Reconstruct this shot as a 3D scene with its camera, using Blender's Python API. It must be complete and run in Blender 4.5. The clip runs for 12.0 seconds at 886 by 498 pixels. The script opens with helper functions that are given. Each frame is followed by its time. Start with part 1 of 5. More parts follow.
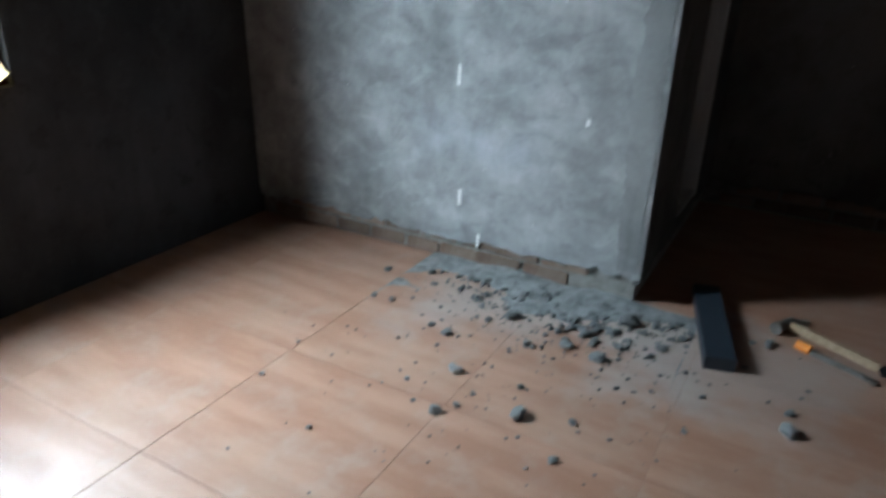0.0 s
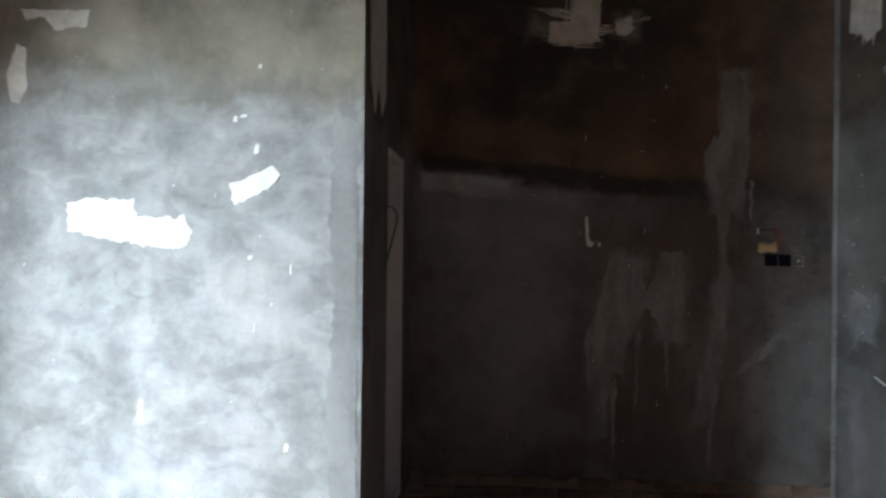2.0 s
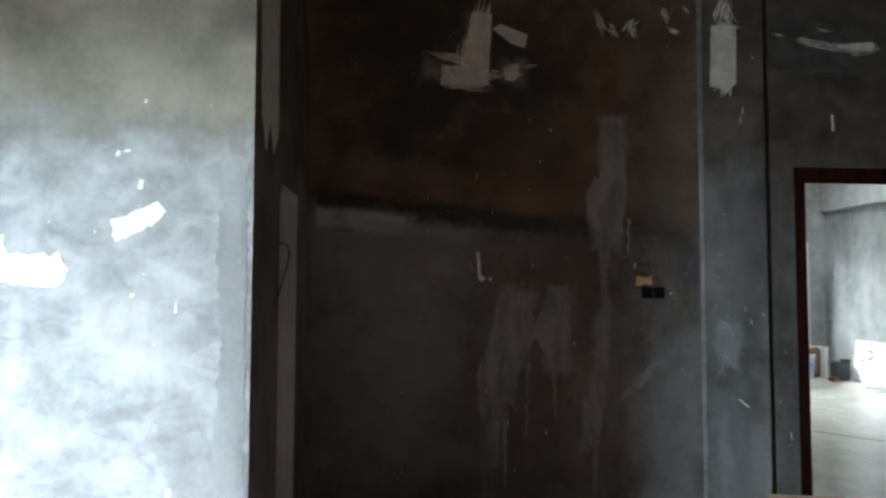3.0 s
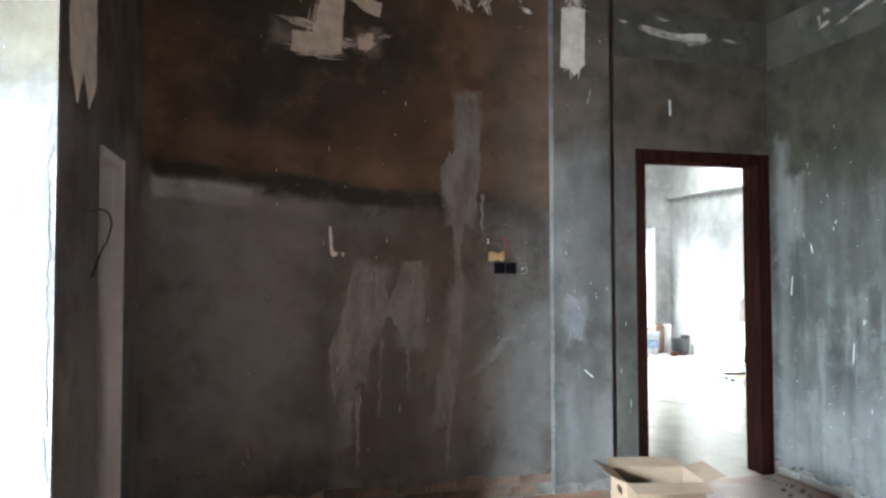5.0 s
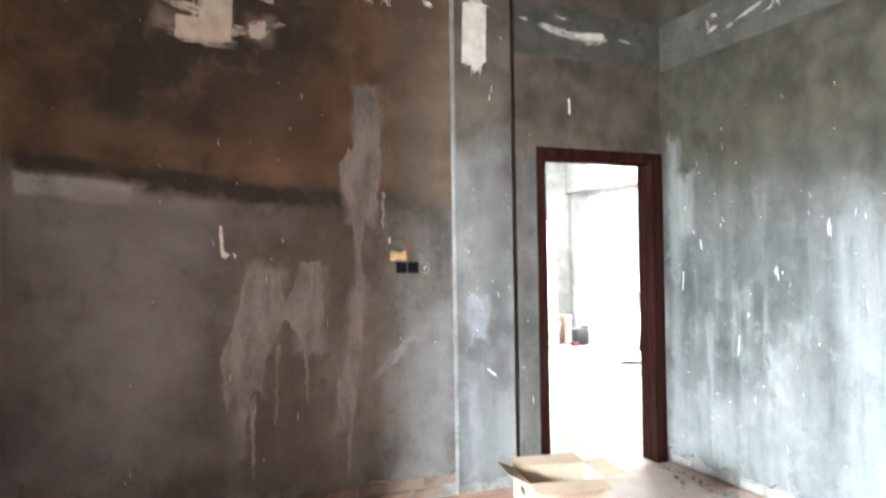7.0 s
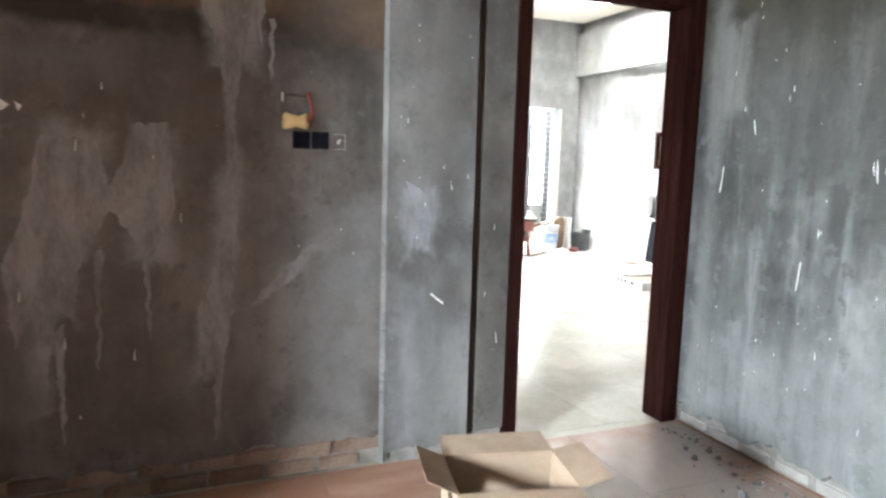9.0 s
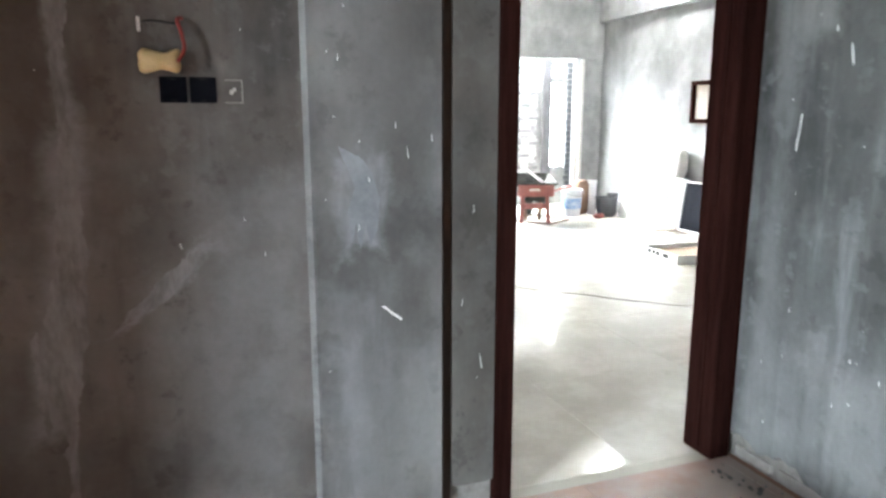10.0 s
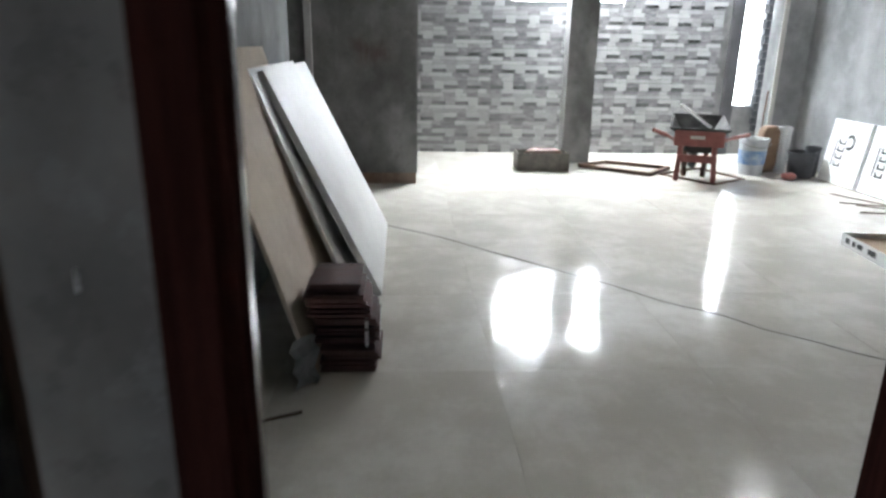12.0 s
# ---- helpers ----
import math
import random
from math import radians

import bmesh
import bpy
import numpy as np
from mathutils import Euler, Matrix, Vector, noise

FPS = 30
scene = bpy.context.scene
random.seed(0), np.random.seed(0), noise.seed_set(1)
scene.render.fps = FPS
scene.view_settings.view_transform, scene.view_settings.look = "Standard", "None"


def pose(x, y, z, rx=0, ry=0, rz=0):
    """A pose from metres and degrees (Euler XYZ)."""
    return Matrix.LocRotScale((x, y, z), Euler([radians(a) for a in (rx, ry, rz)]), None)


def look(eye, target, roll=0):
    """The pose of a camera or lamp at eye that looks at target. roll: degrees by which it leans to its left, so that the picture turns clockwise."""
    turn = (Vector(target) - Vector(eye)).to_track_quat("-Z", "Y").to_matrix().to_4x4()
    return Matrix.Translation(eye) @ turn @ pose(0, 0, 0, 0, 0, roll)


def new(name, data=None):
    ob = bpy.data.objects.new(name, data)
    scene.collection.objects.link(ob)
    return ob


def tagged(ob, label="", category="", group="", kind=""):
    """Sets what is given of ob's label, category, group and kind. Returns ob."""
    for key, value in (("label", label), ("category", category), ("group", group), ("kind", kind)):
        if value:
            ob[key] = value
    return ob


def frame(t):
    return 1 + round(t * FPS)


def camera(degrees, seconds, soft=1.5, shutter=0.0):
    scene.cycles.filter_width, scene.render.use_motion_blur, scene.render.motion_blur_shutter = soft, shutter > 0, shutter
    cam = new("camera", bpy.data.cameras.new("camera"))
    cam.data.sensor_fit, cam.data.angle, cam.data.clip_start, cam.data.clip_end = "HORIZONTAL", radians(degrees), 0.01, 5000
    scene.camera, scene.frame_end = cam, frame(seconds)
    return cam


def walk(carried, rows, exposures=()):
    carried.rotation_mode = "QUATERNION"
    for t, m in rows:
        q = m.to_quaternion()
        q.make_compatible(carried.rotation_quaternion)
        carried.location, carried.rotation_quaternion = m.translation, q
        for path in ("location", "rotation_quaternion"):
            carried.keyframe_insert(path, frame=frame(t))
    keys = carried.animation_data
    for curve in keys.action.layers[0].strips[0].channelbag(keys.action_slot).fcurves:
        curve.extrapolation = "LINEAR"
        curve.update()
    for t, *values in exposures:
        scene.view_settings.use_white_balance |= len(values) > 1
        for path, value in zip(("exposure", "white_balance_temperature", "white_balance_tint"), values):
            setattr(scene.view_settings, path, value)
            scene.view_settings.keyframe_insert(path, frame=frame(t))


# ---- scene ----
cam = camera(66.9, 12.0, soft=2.6, shutter=0.4)
PATH = [
    (0, (-3.457, -3.858, 1.24), (-4.347, -2.256, 0.439), 1.4),
    (0.3, (-3.454, -3.866, 1.298), (-4.234, -2.145, 0.64), 2.8),
    (0.5, (-3.483, -3.884, 1.3), (-4.22, -2.099, 0.78), 2.4),
    (0.7, (-3.545, -3.875, 1.312), (-4.174, -2.019, 0.914), 1.9),
    (1, (-3.513, -3.878, 1.349), (-4.044, -1.962, 1.139), 0.8),
    (1.5, (-3.495, -3.875, 1.391), (-3.799, -1.899, 1.34), 1.0),
    (2, (-3.462, -3.819, 1.4), (-3.607, -1.824, 1.406), 0.6),
    (2.5, (-3.435, -3.865, 1.406), (-3.427, -1.865, 1.46), 0.4),
    (3, (-3.414, -3.878, 1.412), (-3.272, -1.886, 1.518), 0.2),
    (3.5, (-3.356, -3.881, 1.392), (-3.04, -1.907, 1.441), -0.3),
    (3.6, (-3.335, -3.872, 1.389), (-2.983, -1.904, 1.437), -0.5),
    (5.3, (-3.279, -3.802, 1.337), (-2.722, -1.884, 1.426), 0.3),
    (5.5, (-3.302, -3.804, 1.371), (-2.702, -1.901, 1.513), 0.5),
    (6, (-3.279, -3.82, 1.386), (-2.621, -1.956, 1.687), 0.8),
    (6.5, (-3.269, -3.818, 1.436), (-2.521, -1.978, 1.666), -0.3),
    (7, (-3.218, -3.713, 1.387), (-2.445, -1.869, 1.431), -0.8),
    (7.2, (-3.138, -3.661, 1.329), (-2.354, -1.821, 1.327), 0.5),
    (7.5, (-2.981, -3.606, 1.313), (-2.249, -1.749, 1.193), 0.0),
    (7.7, (-2.937, -3.481, 1.269), (-2.149, -1.648, 1.132), 0.1),
    (9.3, (-2.238, -2.427, 1.317), (-1.5, -0.59, 1.032), 1.6),
    (9.5, (-2.135, -2.283, 1.311), (-1.381, -0.455, 1.011), 0.2),
    (9.8, (-1.976, -2.065, 1.307), (-1.281, -0.223, 0.953), -1.2),
    (10, (-1.874, -1.912, 1.292), (-1.209, -0.064, 0.913), 0.0),
    (10.2, (-1.777, -1.779, 1.3), (-1.105, 0.068, 0.929), 2.1),
    (10.5, (-1.624, -1.529, 1.296), (-0.923, 0.283, 0.82), 3.1),
    (10.7, (-1.495, -1.391, 1.283), (-0.846, 0.439, 0.805), 1.9),
    (11, (-1.29, -1.218, 1.257), (-0.836, 0.655, 0.725), 0.4),
    (11.2, (-1.171, -1.093, 1.245), (-0.790, 0.785, 0.671), 1.9),
    (11.5, (-1.014, -0.905, 1.238), (-0.656, 0.993, 0.665), 3.9),
    (11.7, (-0.912, -0.797, 1.242), (-0.681, 1.086, 0.608), 3.8),
    (12, (-0.758, -0.655, 1.257), (-0.639, 1.211, 0.679), 1.0),
]
EXPOSURES = [(0.0, -1.4, 5750, 1), (0.5, -0.85, 5800, 1), (1.0, -0.2, 5950, 3), (1.5, 0.05, 6250, 5), (2.5, 0.15, 6200, 4), (3.6, 0.75, 5750, 0), (5.4, 2.3, 6250, 6), (6.0, 2.95, 6350, 7), (6.5, 3.05, 6300, 7), (7.0, 2.95, 6450, 8), (7.7, 2.6, 6600, 10), (9.5, 1.9, 6450, 9), (10.5, 1.45, 6250, 9), (11.0, 1.05, 6150, 10), (11.5, 0.3, 6150, 10), (12.0, 0.1, 6150, 10)]
walk(cam, [(t, look(eye, target, roll)) for t, eye, target, roll in PATH], EXPOSURES)

# ---- light ----
world = bpy.data.worlds.new("world")
scene.world = world
world.use_nodes = True
wn = world.node_tree
sky = wn.nodes.new("ShaderNodeTexSky")
sky.sky_type, sky.sun_disc = "NISHITA", False
sky.sun_elevation, sky.sun_rotation = radians(38), radians(-60)
wn.links.new(sky.outputs[0], wn.nodes["Background"].inputs[0])
wn.nodes["Background"].inputs[1].default_value = 0.10


def area(name, m, sx, sy, watts, color=(1, 1, 1), spread=180):
    lamp = bpy.data.lights.new(name, "AREA")
    lamp.shape, lamp.size, lamp.size_y, lamp.energy, lamp.color, lamp.spread = "RECTANGLE", sx, sy, watts, color, radians(spread)
    ob = new(name, lamp)
    ob.matrix_world = m
    return ob


SILL, HEAD, WY0, WY1 = 0.80, 2.02, -3.14, -2.56   # bedroom window
WEST = -5.87
area("bedroom_window_daylight", look((WEST - 0.64, -3.08, 2.05), (WEST + 1.0, -2.76, 0.80)), 2.0, 1.4, 1650, (0.84, 0.93, 1.0), 160)
# Added lamp below the terrace ceiling, with no opening there; brightens the cladding.
area("terrace_daylight", look((2.2, 7.02, 3.35), (2.2, 6.85, 0.0)), 2.8, 0.5, 420, (0.97, 0.99, 1.0))
area("hall_window_daylight", look((1.2, 8.02, 2.95), (1.2, 6.0, 1.85)), 2.4, 1.4, 2700, (0.97, 0.99, 1.0))
area("slot_window_daylight", look((3.85, 7.80, 1.35), (3.85, 6.0, 1.35)), 1.8, 2.6, 150, (0.97, 0.99, 1.0))


# ---- mesh helpers ----
def mesh_of(bm, name, material, smooth=False):
    me = bpy.data.meshes.new(name)
    bm.to_mesh(me)
    bm.free()
    me.materials.append(material)
    if smooth:
        me.polygons.foreach_set("use_smooth", [True] * len(me.polygons))
    return me


def part(name, bm, material, parent=None, label="", smooth=False):
    ob = new(name, mesh_of(bm, name, material, smooth))
    if parent is not None:
        ob.parent = parent
    if label:
        ob["label"] = label
    return ob


def empty(name, m=None):
    ob = new(name)
    ob.empty_display_size = 0.1
    if m is not None:
        ob.matrix_world = m
    return ob


def box(x0, y0, z0, x1, y1, z1, bevel=0.0, bm=None):
    bm = bm or bmesh.new()
    m = Matrix.LocRotScale(((x0 + x1) / 2, (y0 + y1) / 2, (z0 + z1) / 2), None, (abs(x1 - x0), abs(y1 - y0), abs(z1 - z0)))
    made = bmesh.ops.create_cube(bm, size=1, matrix=m)["verts"]
    if bevel:
        edges = list({e for v in made for e in v.link_edges})
        bmesh.ops.bevel(bm, geom=edges, offset=bevel, segments=2, affect="EDGES")
    return bm


def boxes(rows, bevel=0.0):
    bm = bmesh.new()
    for r in rows:
        b = box(*r, bevel=bevel)
        me = bpy.data.meshes.new("tmp")
        b.to_mesh(me)
        b.free()
        bm.from_mesh(me)
        bpy.data.meshes.remove(me)
    return bm


def cyl(r0, r1, z0, z1, seg=24, bm=None, m=Matrix()):
    bm = bm or bmesh.new()
    bmesh.ops.create_cone(bm, cap_ends=True, segments=seg, radius1=r0, radius2=r1, depth=z1 - z0,
                          matrix=m @ Matrix.Translation((0, 0, (z0 + z1) / 2)))
    return bm


def lathe(profile, seg=28, bm=None, m=Matrix()):
    """A body of revolution from (radius, height) pairs."""
    bm = bm or bmesh.new()
    rings = []
    for r, z in profile:
        rings.append([bm.verts.new(m @ Vector((r * math.cos(2 * math.pi * k / seg), r * math.sin(2 * math.pi * k / seg), z))) for k in range(seg)])
    for a, b in zip(rings, rings[1:]):
        for k in range(seg):
            bm.faces.new((a[k], a[(k + 1) % seg], b[(k + 1) % seg], b[k]))
    bm.faces.new(list(reversed(rings[0])))
    bm.faces.new(rings[-1])
    bmesh.ops.recalc_face_normals(bm, faces=bm.faces)
    return bm


def rod(a, b, r, bm=None, seg=10):
    a, b = Vector(a), Vector(b)
    m = Matrix.Translation(a) @ (b - a).to_track_quat("Z", "Y").to_matrix().to_4x4()
    return cyl(r, r, 0, (b - a).length, seg, bm, m)


def bar(a, b, w, h, bm=None, bevel=0.0):
    """A square-cut bar from a to b, w across and h deep."""
    a, b = Vector(a), Vector(b)
    m = Matrix.Translation(a) @ (b - a).to_track_quat("X", "Z").to_matrix().to_4x4()
    t = box(0, -w / 2, -h / 2, (b - a).length, w / 2, h / 2, bevel)
    bmesh.ops.transform(t, matrix=m, verts=t.verts)
    if bm is None:
        return t
    me = bpy.data.meshes.new("tmp")
    t.to_mesh(me)
    t.free()
    bm.from_mesh(me)
    bpy.data.meshes.remove(me)
    return bm


def tube(points, r, name, material, parent=None, steps=6):
    """A bent wire through the points, as a mesh."""
    cu = bpy.data.curves.new(name, "CURVE")
    cu.dimensions, cu.bevel_depth, cu.bevel_resolution, cu.resolution_u = "3D", r, 2, steps
    sp = cu.splines.new("BEZIER")
    sp.bezier_points.add(len(points) - 1)
    for p, co in zip(sp.bezier_points, points):
        p.co, p.handle_left_type, p.handle_right_type = co, "AUTO", "AUTO"
    tmp = bpy.data.objects.new("tmp", cu)
    me = bpy.data.meshes.new_from_object(tmp)
    bpy.data.objects.remove(tmp)
    bpy.data.curves.remove(cu)
    me.materials.clear()
    me.materials.append(material)
    me.name = name
    ob = new(name, me)
    if parent is not None:
        ob.parent = parent
    return ob


# ---- materials ----
def mat(name, color, rough=0.8, metal=0.0):
    m = bpy.data.materials.new(name)
    m.use_nodes = True
    b = m.node_tree.nodes["Principled BSDF"]
    b.inputs["Base Color"].default_value = (*color, 1)
    b.inputs["Roughness"].default_value, b.inputs["Metallic"].default_value = rough, metal
    return m


def node(nt, kind, props=None, **inputs):
    n = nt.nodes.new(kind)
    for k, v in (props or {}).items():
        setattr(n, k, v)
    for k, v in inputs.items():
        key = int(k[1:]) if k[0] == "i" and k[1:].isdigit() else k
        sock = n.inputs[key]
        if isinstance(v, bpy.types.NodeSocket):
            nt.links.new(v, sock)
        else:
            sock.default_value = v
    return n


def math_(nt, op, a, b=0.0, c=0.0):
    return node(nt, "ShaderNodeMath", {"operation": op}, i0=a, i1=b, i2=c).outputs[0]


def noise_(nt, vec, scale, detail=4.0, rough=0.55):
    return node(nt, "ShaderNodeTexNoise", None, Vector=vec, Scale=scale, Detail=detail, Roughness=rough).outputs[0]


def ramp(nt, fac, lo, hi, a=0.0, b=1.0):
    return node(nt, "ShaderNodeMapRange", {"interpolation_type": "SMOOTHSTEP"}, Value=fac, i1=lo, i2=hi, i3=a, i4=b).outputs[0]


def mix(nt, fac, a, b, blend="MIX"):
    n = nt.nodes.new("ShaderNodeMix")
    n.data_type, n.blend_type = "RGBA", blend
    for i, v in ((0, fac), (6, a), (7, b)):
        if isinstance(v, bpy.types.NodeSocket):
            nt.links.new(v, n.inputs[i])
        else:
            n.inputs[i].default_value = (*v, 1) if isinstance(v, tuple) else v
    return n.outputs[2]


def bump(nt, b, height, strength, distance):
    n = node(nt, "ShaderNodeBump", None, Strength=strength, Distance=distance, Height=height)
    nt.links.new(n.outputs[0], b.inputs["Normal"])


def start(name, rough=0.85):
    m = mat(name, (0.5, 0.5, 0.5), rough)
    nt = m.node_tree
    tc = nt.nodes.new("ShaderNodeTexCoord")
    return m, nt, nt.nodes["Principled BSDF"], tc.outputs["Object"]


def scaled(nt, vec, x, y, z):
    return node(nt, "ShaderNodeMapping", None, Vector=vec, Scale=(x, y, z)).outputs[0]


def plaster(name, low, high, light, smears=(), axis="x", upper=None, upper_z=1.9, streaks=0.4, mottle=1.0, cloud=1.0, crisp=False, arcs=0.0, blots=2.2, flakes=1.0, soft=None, patchy=0.35, rag_z=2.2, drag=0.75, fall=0.0):
    """Hand-trowelled cement plaster: cloudy base, trowel sweeps, drips, and smears of thinner or darker coat, or of
    painted light.
    A smear is (centre along the wall, centre height, half width, half height, lean, softness, colour, amount, and the
    slope of its long axis)."""
    m, nt, b, P = start(name, 0.82)
    big, mid = noise_(nt, P, 1.1, 4, 0.55), noise_(nt, P, 3.6, 4, 0.52)
    fine = noise_(nt, P, 45, 3, 0.6)
    sweep = noise_(nt, scaled(nt, P, 6.0, 6.0, 0.7), 1.3, 5, 0.6)
    col = mix(nt, ramp(nt, big, 0.3, 0.7), low, high)
    col = mix(nt, math_(nt, "MULTIPLY", ramp(nt, mid, 0.48, 0.72), 0.55 * mottle), col, light)
    col = mix(nt, math_(nt, "MULTIPLY", ramp(nt, sweep, 0.52, 0.75), streaks), col, light)
    col = mix(nt, math_(nt, "MULTIPLY", ramp(nt, sweep, 0.47, 0.30), 0.6 * streaks), col, tuple(0.45 * c for c in low))
    if arcs:
        turned = node(nt, "ShaderNodeMapping", None, Vector=P, Rotation=(0, 0.9, 0), Scale=(1.0, 1.0, 1.5)).outputs[0]
        stroke = node(nt, "ShaderNodeTexNoise", None, Vector=turned, Scale=6.0, Detail=4.0, Roughness=0.5, Distortion=0.9).outputs[0]
        col = mix(nt, math_(nt, "MULTIPLY", ramp(nt, stroke, 0.50, 0.66), arcs), col, light)
        col = mix(nt, math_(nt, "MULTIPLY", ramp(nt, stroke, 0.48, 0.34), arcs), col, tuple(0.7 * c for c in low))
    blot = noise_(nt, scaled(nt, P, 1.0, 1.0, drag), blots, 5, 0.58)
    shade = nt.nodes.new("ShaderNodeCombineColor")
    sv = ramp(nt, blot, 0.28, 0.72, 1.0 - 0.42 * cloud, 1.0 + 0.38 * cloud)
    for i in range(3):
        nt.links.new(sv, shade.inputs[i])
    col = mix(nt, 1.0, col, shade.outputs[0], "MULTIPLY")
    flake = noise_(nt, P, 8.5, 6, 0.66)
    col = mix(nt, math_(nt, "MULTIPLY", ramp(nt, flake, 0.55, 0.62), 0.30 * flakes), col, light)
    col = mix(nt, math_(nt, "MULTIPLY", ramp(nt, flake, 0.44, 0.37), 0.45 * flakes), col, tuple(0.5 * c for c in low))
    warp = node(nt, "ShaderNodeTexNoise", None, Vector=P, Scale=5.0, Detail=5.0, Roughness=0.65)
    sp = node(nt, "ShaderNodeSeparateXYZ", None, Vector=P)
    wc = node(nt, "ShaderNodeSeparateColor", None, Color=warp.outputs["Color"])
    u = math_(nt, "MULTIPLY_ADD", math_(nt, "SUBTRACT", wc.outputs[0], 0.5), 0.16, sp.outputs[0 if axis == "x" else 1])
    w = math_(nt, "MULTIPLY_ADD", math_(nt, "SUBTRACT", wc.outputs[1], 0.5), 0.30, sp.outputs[2])
    # Browner plaster tone above upper_z; dimmer light above the window head is painted in.
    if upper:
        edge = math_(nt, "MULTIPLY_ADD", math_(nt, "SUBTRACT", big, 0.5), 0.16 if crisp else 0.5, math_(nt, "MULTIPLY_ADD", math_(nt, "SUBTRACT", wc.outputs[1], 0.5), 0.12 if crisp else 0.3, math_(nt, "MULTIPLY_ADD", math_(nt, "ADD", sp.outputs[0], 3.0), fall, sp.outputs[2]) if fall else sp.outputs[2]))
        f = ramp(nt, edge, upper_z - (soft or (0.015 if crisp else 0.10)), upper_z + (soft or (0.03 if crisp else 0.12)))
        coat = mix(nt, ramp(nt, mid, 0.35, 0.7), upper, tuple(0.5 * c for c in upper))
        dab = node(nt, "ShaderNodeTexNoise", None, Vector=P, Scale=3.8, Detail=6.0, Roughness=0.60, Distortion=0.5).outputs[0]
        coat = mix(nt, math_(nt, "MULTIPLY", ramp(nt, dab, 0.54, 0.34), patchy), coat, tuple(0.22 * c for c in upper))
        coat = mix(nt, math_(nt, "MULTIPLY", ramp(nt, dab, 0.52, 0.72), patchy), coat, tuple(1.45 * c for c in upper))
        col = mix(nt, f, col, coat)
    rag = noise_(nt, scaled(nt, P, 14 if rag_z < 3 else rag_z, 14 if rag_z < 3 else rag_z, rag_z), 1.0, 5, 0.62)
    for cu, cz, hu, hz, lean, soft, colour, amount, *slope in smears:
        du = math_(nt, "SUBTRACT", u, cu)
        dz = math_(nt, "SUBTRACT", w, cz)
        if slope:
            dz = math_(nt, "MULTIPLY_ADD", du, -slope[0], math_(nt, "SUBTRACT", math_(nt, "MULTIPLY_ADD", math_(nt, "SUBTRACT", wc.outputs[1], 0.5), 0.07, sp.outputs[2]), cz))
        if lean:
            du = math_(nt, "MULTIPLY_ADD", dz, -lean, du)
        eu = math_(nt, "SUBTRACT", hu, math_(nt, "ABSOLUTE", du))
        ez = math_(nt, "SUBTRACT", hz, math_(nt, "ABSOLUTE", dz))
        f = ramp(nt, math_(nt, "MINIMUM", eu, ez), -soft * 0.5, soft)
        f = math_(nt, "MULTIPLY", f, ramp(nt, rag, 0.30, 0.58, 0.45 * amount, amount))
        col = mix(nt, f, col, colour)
    grit = mix(nt, 0.12, (1.0, 1.0, 1.0), ramp_color(nt, fine))
    col = mix(nt, 1.0, col, grit, "MULTIPLY")
    nt.links.new(col, b.inputs["Base Color"])
    nt.links.new(ramp(nt, mid, 0.3, 0.7, 0.7, 0.92), b.inputs["Roughness"])
    h = math_(nt, "ADD", math_(nt, "MULTIPLY", mid, 0.7), math_(nt, "MULTIPLY", fine, 0.18))
    if arcs:
        h = math_(nt, "MULTIPLY_ADD", stroke, 0.6, h)
    bump(nt, b, h, 0.35, 0.02)
    return m


def ramp_color(nt, fac):
    n = nt.nodes.new("ShaderNodeCombineColor")
    v = ramp(nt, fac, 0.25, 0.75, 0.55, 1.25)
    for i in range(3):
        nt.links.new(v, n.inputs[i])
    return n.outputs[0]


def mottled(name, a, c, scale=8, rough=(0.6, 0.85), depth=0.004, metal=0.0, stretch=(1, 1, 1), per_object=0.0):
    """A plain stuff with two scales of variation."""
    m, nt, b, P = start(name)
    P2 = scaled(nt, P, *stretch)
    n1, n2 = noise_(nt, P2, scale, 5, 0.6), noise_(nt, P2, scale * 9, 3, 0.6)
    col = mix(nt, ramp(nt, math_(nt, "MULTIPLY_ADD", n2, 0.35, n1), 0.42, 0.9), a, c)
    if per_object:
        r = nt.nodes.new("ShaderNodeObjectInfo").outputs["Random"]
        v = math_(nt, "MULTIPLY_ADD", r, 2 * per_object, 1 - per_object)
        g = nt.nodes.new("ShaderNodeCombineColor")
        for i in range(3):
            nt.links.new(v, g.inputs[i])
        col = mix(nt, 1.0, col, g.outputs[0], "MULTIPLY")
    nt.links.new(col, b.inputs["Base Color"])
    nt.links.new(ramp(nt, n1, 0.3, 0.7, *rough), b.inputs["Roughness"])
    b.inputs["Metallic"].default_value = metal
    bump(nt, b, math_(nt, "ADD", n1, math_(nt, "MULTIPLY", n2, 0.3)), 0.4, depth)
    return m


